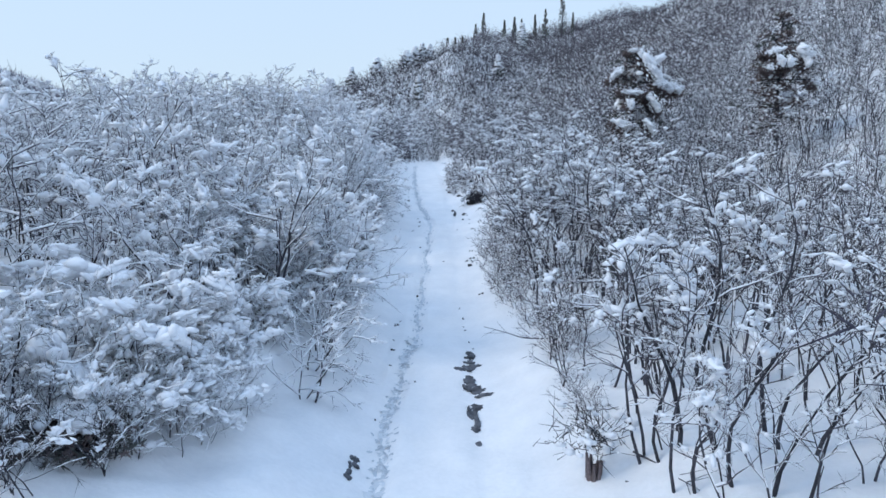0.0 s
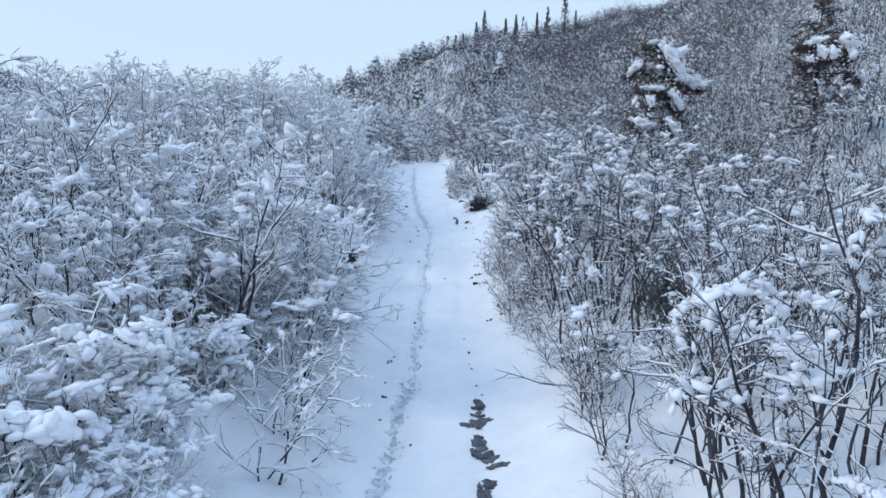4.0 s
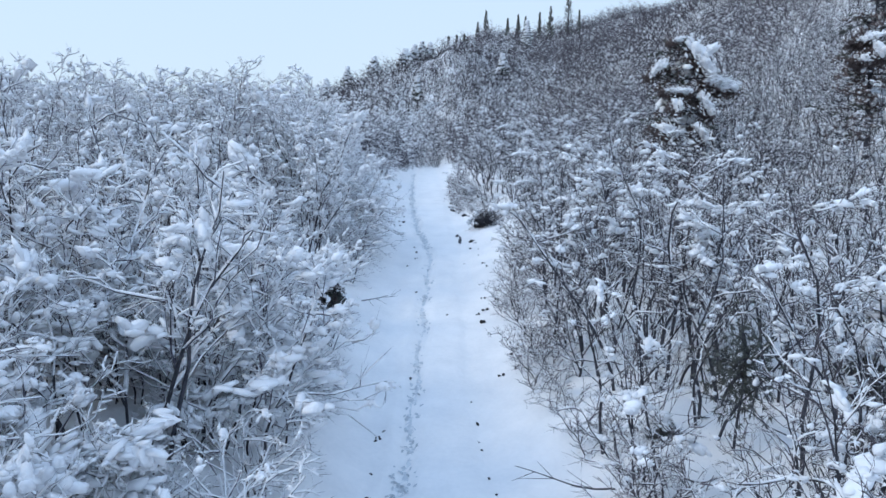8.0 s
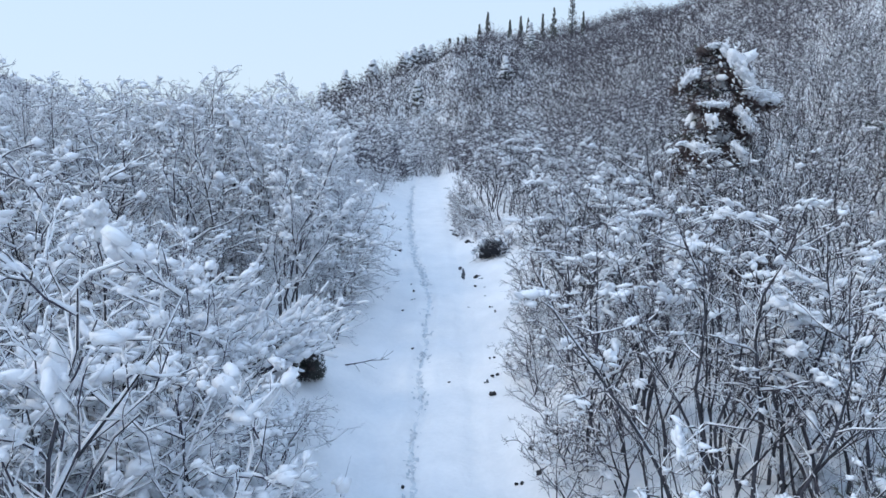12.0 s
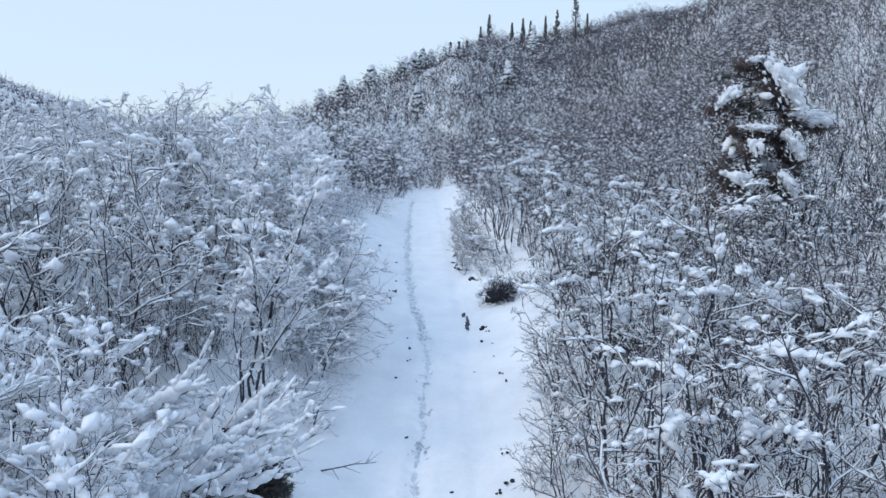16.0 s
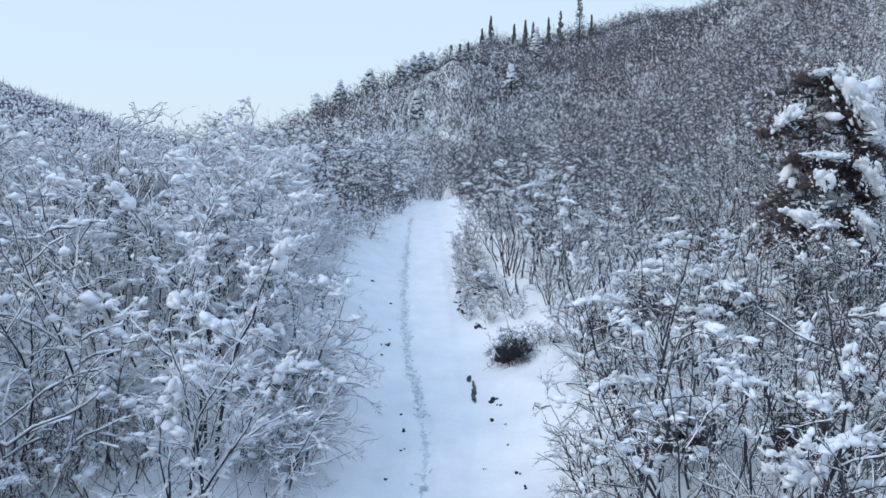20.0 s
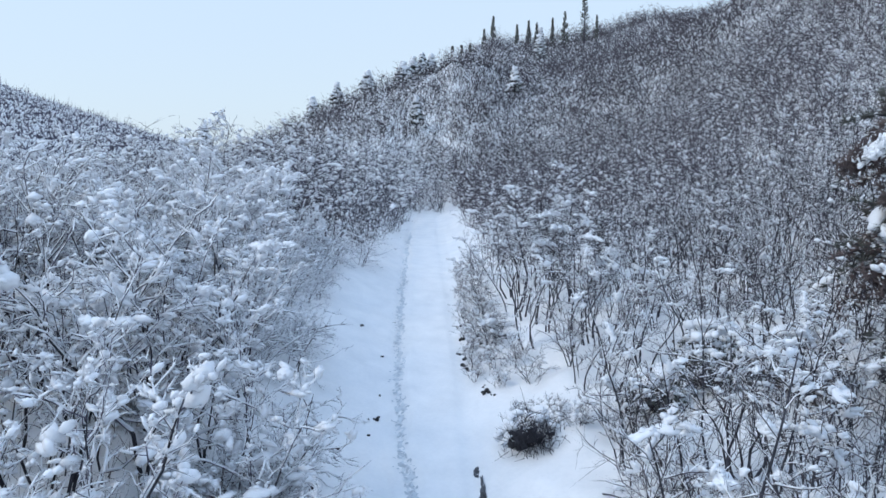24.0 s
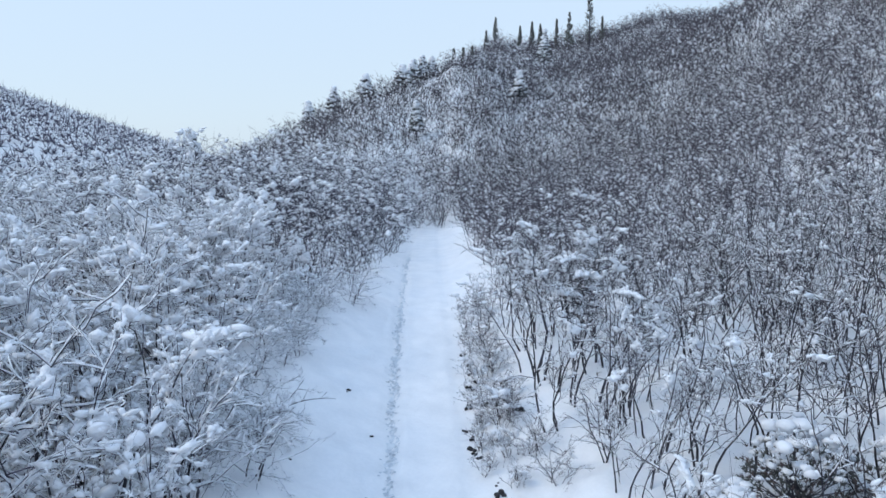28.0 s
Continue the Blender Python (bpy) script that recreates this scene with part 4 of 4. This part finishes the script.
WIRY = dict(height=1.8, stems=8, limbs=6, boughs=5, twigs=4, share=0.4, blob=45, size=0.05, scatter=0.4, wide=1.3, low=0.1, crook=0.28, ragged=3, rime=0.5)
for i, (px, py, s) in enumerate(((-5.6, 24.4, 1.0), (-4.6, 24.1, 0.95), (-5.1, 23.3, 0.9), (-6.2, 23.6, 1.0), (-4.3, 24.9, 0.8))):
    on_ground(shrub_tree(330 + i, WIRY, "bare brownish bush of tangled wiry twigs", BROWN_TWIG, "wiry_bush", "bush", "bare bushes", 2), px, py, 65 * i, s)
def bent_bush(seed, fronds, spread):
    """A bush pressed over to one side: long slanting branches, each under a thick ridge of snow."""
    r = np.random.default_rng(seed)
    base = tagged(new("bent_bush"), "bush bent sideways with thick ridges of snow on its branches", "bush", "bowed bushes")
    for _ in range(fronds):
        root = np.array([r.uniform(-spread, spread), r.uniform(-0.5, 0.5), -0.1])
        d = unit(np.array([0.85, 0.1, 0.72]) + r.normal(0, 0.13, 3))
        n = r.uniform(1.0, 2.1)
        pts = crooked(r, root, d, n, 7, 0.07, -0.03)
        limb = part("branch", mesh_from("branch", *chain(rows_of(pts, 0.02, 0.006), 5), BARK), base)
        side, load = [], []
        for w in r.uniform(0.25, 1.0, 9):
            q, along = point_on(pts, min(w, 0.999))
            e = unit(along + r.normal(0, 0.5, 3))
            m = r.uniform(0.15, 0.45)
            side.append([*q, *(q + e * m), 0.007, 0.002])
            for g in r.uniform(0.2, 1.0, 2):
                load.append([*(q + e * m * g + [0, 0, 0.02]), m * 0.26, 0.035, 0.03, *e])
        part("twigs", mesh_from("twigs", *tubes(side, 3, True), TWIG), limb)
        ws = np.arange(0.28, 1.0, 0.045)
        fat = r.uniform(0.05, 0.105) * np.sin(np.clip(ws * 1.05, 0, 1) * np.pi) ** 0.6 * r.uniform(0.6, 1.3, len(ws)) + 0.02
        for w, f in zip(ws, fat):
            q, along = point_on(pts, w)
            load.append([*(q + r.normal(0, 0.018, 3) + [0, 0, f * 0.6]), f * 1.5, f, f * 0.75, *along])
        tagged(part("snow_ridge", mesh_from("snow_ridge", *lumps(np.array(load), ICO1, r, 0.22), SNOW_LOAD), base), kind="stuff")
    return base


for i, (px, py, fronds, spread, size) in enumerate(((-3.6, 21.3, 15, 0.6, 1.0), (-4.7, 21.5, 12, 0.5, 1.0), (-4.2, 20.2, 9, 0.5, 0.8), (-3.4, 22.5, 8, 0.4, 0.85))):
    on_ground(bent_bush(320 + i, fronds, spread), px, py, 6 * i - 8, size)
PILLOW = dict(HEAVY, height=1.5, blob=40, size=0.15, ragged=6)
for i, (px, py, s) in enumerate(((-3.45, 12.3, 0.95), (-2.95, 12.9, 0.7), (-4.0, 12.0, 0.8))):
    on_ground(shrub_tree(326 + i, PILLOW, "low bush buried under a great pillow of snow", BARK, "snow_laden_bush", "bush", "bowed bushes", 7, BARK, True), px, py, 50 * i, s)
LONE = dict(height=2.5, stems=1, limbs=12, boughs=4, twigs=3, share=0.12, blob=8, size=0.03, scatter=0.0, wide=1.7, low=0.2, crook=0.1, ragged=2, rime=0.3, girth=1.5, flat=0.15, tip=0.005)
for i, (px, py, s) in enumerate(((3.57, 12.3, 1.0), (3.1, 29.6, 0.8), (2.75, 17.6, 0.7))):
    on_ground(shrub_tree(336 + i, LONE, "small bare tree with dark spreading branches", BARK, "bare_tree", "tree", "bare bushes", 0), px, py, 90 * i, s)
for i, (px, py, size, turn, rust, text) in enumerate((
        (-2.5, 21.7, (0.34, 0.3, 0.78), 0, 0.15, "small dark evergreen bush under a bent branch"), (5.4, 32.4, (1.2, 0.9, 1.4), 30, 0.25, "dark evergreen bush capped with snow"),
        # the two hollow ones are added as dark fill for shade under bushes
        (-4.15, 7.75, (0.75, 0.5, 0.5), 0, 0.5, "dark fill for the shaded hollow under a snow-laden bush"), (-4.9, 7.3, (0.5, 0.4, 0.4), 0, 0.5, "dark fill for the shaded hollow under a snow-laden bush"),
        (6.9, 31.9, (1.1, 0.9, 1.3), 0, 0.4, "dark evergreen bush with browned leaves under snow"), (4.2, 32.0, (0.7, 0.6, 0.9), 60, 0.1, "dark evergreen bush capped with snow"),
        (3.0, 15.0, (0.16, 0.16, 0.3), 0, 0.1, "small dark evergreen at the foot of bare stems"), (5.4, 14.1, (0.4, 0.35, 0.4), 20, 0.2, "low dark evergreen bush half buried in snow"),
        (6.4, 15.9, (0.6, 0.5, 1.0), 40, 0.1, "dark green evergreen bush with snow on its leaves"), (7.3, 16.8, (0.6, 0.5, 1.0), 80, 0.2, "dark green evergreen bush with snow on its leaves"),
        (5.6, 25.6, (0.7, 0.5, 1.3), 0, 0.3, "dark evergreen shrub among the stems"), (6.9, 25.2, (0.8, 0.5, 1.2), 0, 0.3, "dark evergreen shrub among the stems"),
        (7.8, 25.9, (0.7, 0.5, 1.1), 0, 0.3, "dark evergreen shrub among the stems"), (4.0, 26.4, (0.5, 0.5, 0.9), 0, 0.2, "dark evergreen shrub among the stems"))):
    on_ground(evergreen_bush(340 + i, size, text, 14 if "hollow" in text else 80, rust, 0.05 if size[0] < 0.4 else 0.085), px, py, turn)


def sapling():
    """A thin crooked tree with a ragged green crown."""
    r = np.random.default_rng(360)
    base = tagged(new("green_sapling"), "thin leaning sapling with a ragged green snowy crown", "tree")
    pts = np.array([[0, 0, -0.1], [0.03, 0, 0.5], [0.10, 0.02, 1.0], [0.12, 0.05, 1.5], [0.05, 0.1, 2.2]])
    rad = [0.024, 0.021, 0.018, 0.014, 0.006]
    part("trunk", mesh_from("trunk", *chain([[*pts[i], *pts[i + 1], rad[i], rad[i + 1]] for i in range(4)], 6), BARK), base)
    at = r.normal(0, 1, (420, 3)) * [0.24, 0.24, 0.36] + [0.08, 0.05, 1.35]
    d = at - [0.08, 0.05, 1.5]
    d /= np.linalg.norm(d, axis=1, keepdims=True)
    limb = np.concatenate([np.repeat([[0.1, 0.04, 1.4]], 40, 0) + r.normal(0, 0.06, (40, 3)), at[:40], np.full((40, 1), 0.010), np.full((40, 1), 0.004)], 1)
    part("tangle", mesh_from("tangle", *tubes(limb, 3), BARK), base)["kind"] = "stuff"
    part("foliage", mesh_from("foliage", *tubes(tufts(at, d, r, 10, 0.10, 0.008), 3, True), NEEDLE), base)
    for c in at[:14]:
        s = r.uniform(0.025, 0.06)
        part("snow_clump", mesh_from("snow_clump", *lumps([[*(c + [0, 0, 0.06]), s, s * 0.8, s * 0.9]], ICO2, r, 0.16), SNOW_LOAD), base)
    return base


on_ground(sapling(), 3.75, 14.4, 0, 0.85)


def hollow_bush():
    """A dark hollow in the bank where wiry brush keeps the snow off, with dark soil at its mouth."""
    r = np.random.default_rng(370)
    base = tagged(new("brush_pile"), "dark soil and wiry brush sticking out of the snowbank", "bush")
    mound = [[r.normal(0, 0.17), r.uniform(0.05, 0.3), r.uniform(0.0, 0.34), *r.uniform(0.03, 0.09, 3)] for _ in range(40)]
    part("soil", mesh_from("soil", *lumps(mound, ICO2, r, 0.3), SOIL, False), base)["kind"] = "stuff"
    root = r.normal(0, 0.2, (620, 3)) * [1.25, 0.7, 0.85] + [0.05, -0.04, 0.3]
    tip = root + r.normal(0, 0.14, (620, 3)) * [1.0, 0.9, 1.2] + [0, -0.04, 0.06]
    part("tangle", mesh_from("tangle", *tubes(np.concatenate([root, tip, np.full((620, 1), 0.007), np.full((620, 1), 0.002)], 1), 3), BARK), base)["kind"] = "stuff"
    for k in range(18):
        w = k / 17 * math.pi
        c, s = np.array([0.5 * math.cos(w) + r.normal(0, 0.05), 0.2 + r.uniform(0.0, 0.35), 0.1 + 0.5 * math.sin(w) + r.uniform(-0.1, 0.1)]), r.uniform(0.06, 0.14)
        part("snow_clump", mesh_from("snow_clump", *lumps([[*c, s * 1.4, s, s * 0.7]], ICO2, r, 0.2), SNOW_LOAD), base)
    return base


on_ground(hollow_bush(), 1.68, 31.5, 0, 1.0, 0.06)
SCRUB = dict(height=0.75, stems=6, limbs=5, boughs=4, twigs=3, share=0.5, blob=24, size=0.05, scatter=0.3, wide=1.7, low=0.1, crook=0.28, ragged=4, rime=0.7, girth=2.0)
for i, (px, py, s) in enumerate(((1.05, 35.2, 0.8), (1.3, 34.6, 0.7), (1.0, 36.2, 0.9), (1.5, 35.6, 1.0), (0.95, 37.2, 0.8), (1.4, 37.0, 1.1), (0.98, 38.3, 0.9), (1.5, 38.4, 1.0), (0.95, 39.5, 0.9), (0.92, 40.6, 0.8),
                                 (1.4, 40.0, 1.0), (0.9, 41.8, 0.9), (0.85, 43.0, 0.9), (0.95, 44.4, 0.9), (0.95, 46.0, 1.0), (2.3, 32.3, 0.9), (1.7, 32.5, 0.8), (2.7, 31.9, 0.8))):
    on_ground(shrub_tree(600 + i, SCRUB, "low snowy scrub on the edge of the track", BROWN_TWIG, "low_scrub", "bush", "low scrub", 0), px - (0.14 if px < 1.2 else 0), py, 77 * i, s)


def stump():
    """A split brown stump with twigs and snow, at the foot of the right bank."""
    r = np.random.default_rng(380)
    base = tagged(new("tree_stump"), "split brown tree stump with snowy twigs", "tree stump")
    for k in range(7):
        a = k * 0.9
        p = np.array([np.cos(a), np.sin(a), 0]) * 0.06
        part("splinter", mesh_from("splinter", *tubes([[*(p - [0, 0, 0.1]), *(p * 1.7 + [0, 0, r.uniform(0.2, 0.34)]), 0.05, 0.018]], 5), RUST), base)
    root = r.normal(0, 0.2, (170, 3)) * [1.2, 0.9, 0.7] + [-0.05, 0.15, 0.5]
    tip = root + r.normal(0, 0.13, (170, 3)) * [1.2, 1, 1.0] + [0, 0, 0.06]
    part("tangle", mesh_from("tangle", *tubes(np.concatenate([root, tip, np.full((170, 1), 0.007), np.full((170, 1), 0.002)], 1), 3), BARK), base)
    for c in tip[:34]:
        s = r.uniform(0.03, 0.075)
        part("snow_clump", mesh_from("snow_clump", *lumps([[*c, s * 1.3, s, s * 0.7]], ICO1, r, 0.25), SNOW_LOAD), base)
    return base


on_ground(stump(), 2.05, 8.75)

# ---- on the track: bare patches, trodden snow, stones, twigs ----
def flat_patch(name, label, px, py, outline, mat, lift=0.006, thick=0.012, seed=1, category="bare ground"):
    """A thin uneven sheet with a ragged outline that follows the ground."""
    r = np.random.default_rng(seed)
    n = 40
    a = np.arange(n) * 2 * np.pi / n
    rx, ry = outline
    wob = 1 + 0.12 * np.sin(a * 5 + r.uniform(0, 6)) + r.uniform(-0.34, 0.3, n)
    rings = []
    for k, w in enumerate((1.0, 0.94, 0.55)):
        vx, vy = px + np.cos(a) * rx * wob * w, py + np.sin(a) * ry * wob * w
        rings.append(np.stack([vx, vy, land_z(vx, vy) + (lift - thick * 2 if k == 0 else lift + thick * r.uniform(0.3, 1, n))], 1))
    c = np.array([[px, py, float(land_z(np.array([px]), np.array([py]))[0]) + lift + thick * 0.5]])
    v = np.concatenate(rings + [c])
    i = np.arange(n)
    j = (i + 1) % n
    f = [np.stack([i + n * k, j + n * k, j + n * k + n], 1) for k in (0, 1)] + [np.stack([i + n * k, j + n * k + n, i + n * k + n], 1) for k in (0, 1)]
    f.append(np.stack([i + 2 * n, j + 2 * n, np.full(n, 3 * n)], 1))
    return tagged(new(name, mesh_from(name, v, np.concatenate(f), mat)), label, category)


for i, (px, py, rx, ry) in enumerate(((0.70, 14.35, 0.09, 0.30), (0.68, 13.80, 0.20, 0.22), (0.60, 12.95, 0.12, 0.28), (0.74, 12.60, 0.18, 0.20),
                                      (0.62, 11.55, 0.09, 0.35), (0.70, 11.85, 0.10, 0.12), (0.62, 11.0, 0.07, 0.12), (0.66, 10.5, 0.05, 0.07),
                                      (-1.20, 9.7, 0.06, 0.16), (-1.24, 9.3, 0.05, 0.12), (0.74, 30.5, 0.07, 0.42), (0.66, 31.2, 0.05, 0.18))):
    r = np.random.default_rng(i)
    for k in range(11):
        tagged(flat_patch("bare_patch", "wet dark ground showing through trodden snow", px + r.normal(0, rx * 0.45), py + r.normal(0, ry * 0.5), (rx * r.uniform(0.2, 0.65), ry * r.uniform(0.15, 0.45)), EARTH, 0.006 + 0.003 * k, seed=1000 + 10 * i + k), group="bare patches")


def trodden():
    """Footprint after footprint of grey packed snow along the left rut, too many to count."""
    r = np.random.default_rng(420)
    vs, fs, o = [], [], 0
    yy = 7.2
    while yy < 58:
        wet = 0.8 if yy < 15.5 else 0.35 if yy < 19 else 0.22 if yy < 29 else 0.6 if yy < 46 else 0.3
        if r.random() < wet:
            for _ in range(r.integers(3, 8)):
                px, py = float(rut_left(yy)) + r.normal(0, 0.075), yy + r.normal(0, 0.1)
                n, t = 9, r.normal(0, 0.9)
                a = np.arange(n) * 2 * np.pi / n
                w = r.uniform(0.6, 1.35, n)
                ex, ey = np.cos(a) * r.uniform(0.015, 0.04) * w, np.sin(a) * r.uniform(0.02, 0.05) * w
                vx, vy = px + ex * math.cos(t) - ey * math.sin(t), py + ex * math.sin(t) + ey * math.cos(t)
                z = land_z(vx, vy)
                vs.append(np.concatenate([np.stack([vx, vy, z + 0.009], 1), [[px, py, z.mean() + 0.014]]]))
                i = np.arange(n)
                fs.append(np.stack([i, (i + 1) % n, np.full(n, n)], 1) + o)
                o += n + 1
        yy += r.uniform(0.05, 0.13)
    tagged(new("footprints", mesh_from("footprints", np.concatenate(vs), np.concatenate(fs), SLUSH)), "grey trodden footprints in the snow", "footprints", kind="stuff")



def trodden_strip():
    """The ragged strip of packed snow that the footprints lie in."""
    r = np.random.default_rng(421)
    ys = np.arange(7.0, 60, 0.06)
    wide = (0.075 + 0.035 * np.sin(ys * 2.3) + 0.02 * np.sin(ys * 7.1)) * np.interp(ys, [14, 17, 28, 31], [1, 0.5, 0.5, 1])
    a = rut_left(ys) - np.maximum(0.012, wide + r.normal(0, 0.022, len(ys)))
    b = rut_left(ys) + np.maximum(0.012, wide + r.normal(0, 0.022, len(ys)))
    m = (a + b) / 2
    v = np.stack([np.stack([q, ys, land_z(q, ys) + 0.003], 1) for q in (a, m, b)], 1)
    v[:, 1, 2] += 0.003
    n = len(ys) - 1
    i = np.arange(n) * 3
    f = np.concatenate([np.stack([i + k, i + k + 1, i + k + 4, i + k + 3], 1) for k in (0, 1)])
    tagged(new("trodden_strip", mesh_from("trodden_strip", v.reshape(-1, 3), f, PACKED)), "narrow strip of greyish packed snow", "footpath", kind="structure")


trodden_strip()
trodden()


def stone(seed, px, py, s, label="small dark clod of stone poking out of the snow"):
    r = np.random.default_rng(seed)
    n = 4 if s > 0.055 else 2
    rows = [[r.normal(0, s * 0.55), r.normal(0, s * 0.8), r.uniform(-0.2, 0.3) * s, s * r.uniform(0.35, 0.75), s * r.uniform(0.35, 0.75), s * r.uniform(0.3, 0.6)] for _ in range(n)]
    ob = tagged(new("stone", mesh_from("stone", *lumps(rows, ICO2, r, 0.24), SOIL, False)), label, "stone", "stones along the track")
    return on_ground(ob, px, py, r.uniform(0, 360), 1.0, -s * 0.1)


for i, (px, py, s) in enumerate(((0.63, 36.2, 0.10), (0.72, 35.8, 0.06), (1.07, 34.4, 0.10), (1.16, 34.2, 0.05), (0.98, 34.7, 0.05), (1.10, 29.8, 0.09), (1.18, 29.5, 0.05), (1.03, 29.0, 0.06),
                                 (0.55, 37.0, 0.07), (0.60, 38.2, 0.09), (0.70, 39.4, 0.10), (0.66, 40.3, 0.08), (0.72, 41.0, 0.08), (0.55, 42.0, 0.07), (1.45, 19.6, 0.06), (1.05, 22.0, 0.07),
                                 (0.98, 22.6, 0.05), (1.24, 18.7, 0.05), (0.62, 17.0, 0.035), (0.66, 16.1, 0.03), (0.70, 15.3, 0.03), (0.74, 14.9, 0.03), (0.16, 22.6, 0.03), (0.9, 22.5, 0.03),
                                 (-1.69, 12.8, 0.05), (-1.62, 13.6, 0.03), (-0.95, 13.8, 0.03), (-0.42, 12.9, 0.03), (-1.05, 11.3, 0.03), (-0.98, 16.5, 0.04), (-0.95, 15.4, 0.03), (-0.93, 14.7, 0.04),
                                 (-0.62, 24.3, 0.04), (-1.45, 39.9, 0.05), (-1.55, 36.6, 0.05), (-1.42, 34.3, 0.05), (-1.40, 33.1, 0.06), (-1.5, 32.3, 0.05), (-2.3, 38.5, 0.06),
                                 (-0.83, 29.4, 0.05), (-0.74, 28.7, 0.05), (-0.71, 28.0, 0.04), (-0.97, 26.9, 0.04), (-1.99, 31.6, 0.05), (-1.52, 32.9, 0.04), (1.25, 27.9, 0.03), (1.38, 26.9, 0.05), (1.42, 26.4, 0.05), (1.30, 28.7, 0.03), (0.78, 27.3, 0.03), (-0.99, 16.4, 0.05), (-0.91, 16.7, 0.03), (0.63, 17.0, 0.035), (0.61, 16.4, 0.03), (0.55, 17.9, 0.03), (1.45, 18.9, 0.07), (1.13, 22.8, 0.06), (1.18, 23.6, 0.05), (-0.60, 18.9, 0.05), (1.16, 18.8, 0.04), (0.87, 39.7, 0.07), (1.03, 38.1, 0.08), (1.08, 37.4, 0.07), (0.63, 36.7, 0.07), (0.65, 36.0, 0.06), (1.76, 37.1, 0.09), (-2.89, 34.9, 0.04), (-1.98, 31.2, 0.05), (-2.19, 29.9, 0.05))):
    stone(440 + i, px, py, s)


def stick(seed, p, way, length, label="bare fallen stick lying on the snow"):
    r = np.random.default_rng(seed)
    base = tagged(new("fallen_stick"), label, "stick", "fallen sticks")
    q, d, rows = np.array([0, 0, 0.02]), np.array([math.cos(way), math.sin(way), 0.12]), []
    for k in range(5):
        n = q + unit(d + r.normal(0, 0.12, 3)) * length / 5
        rows.append([*q, *n, 0.014 - 0.002 * k, 0.012 - 0.002 * k])
        q = n
    part("shaft", mesh_from("shaft", *chain(rows, 5), BARK), base)
    for k in range(6):
        b = np.array(rows[r.integers(1, 5)][:3])
        part("twig", mesh_from("twig", *tubes([[*b, *(b + unit(d + r.normal(0, 0.5, 3)) * length * r.uniform(0.15, 0.4)), 0.006, 0.002]], 3), BARK), base)
    return on_ground(base, p[0], p[1])


for i, (px, py, way, length) in enumerate(((2.6, 8.9, -1.2, 1.3), (2.4, 8.5, -0.9, 0.9), (-1.75, 12.0, 1.2, 0.5), (2.2, 14.2, 2.9, 1.3), (2.6, 29.4, -0.9, 0.8), (-1.9, 22.7, 0.2, 0.9),
                                           (2.2, 31.9, 0.0, 1.2), (-3.3, 36.4, 0.1, 0.9))):
    stick(500 + i, (px, py), way, length)
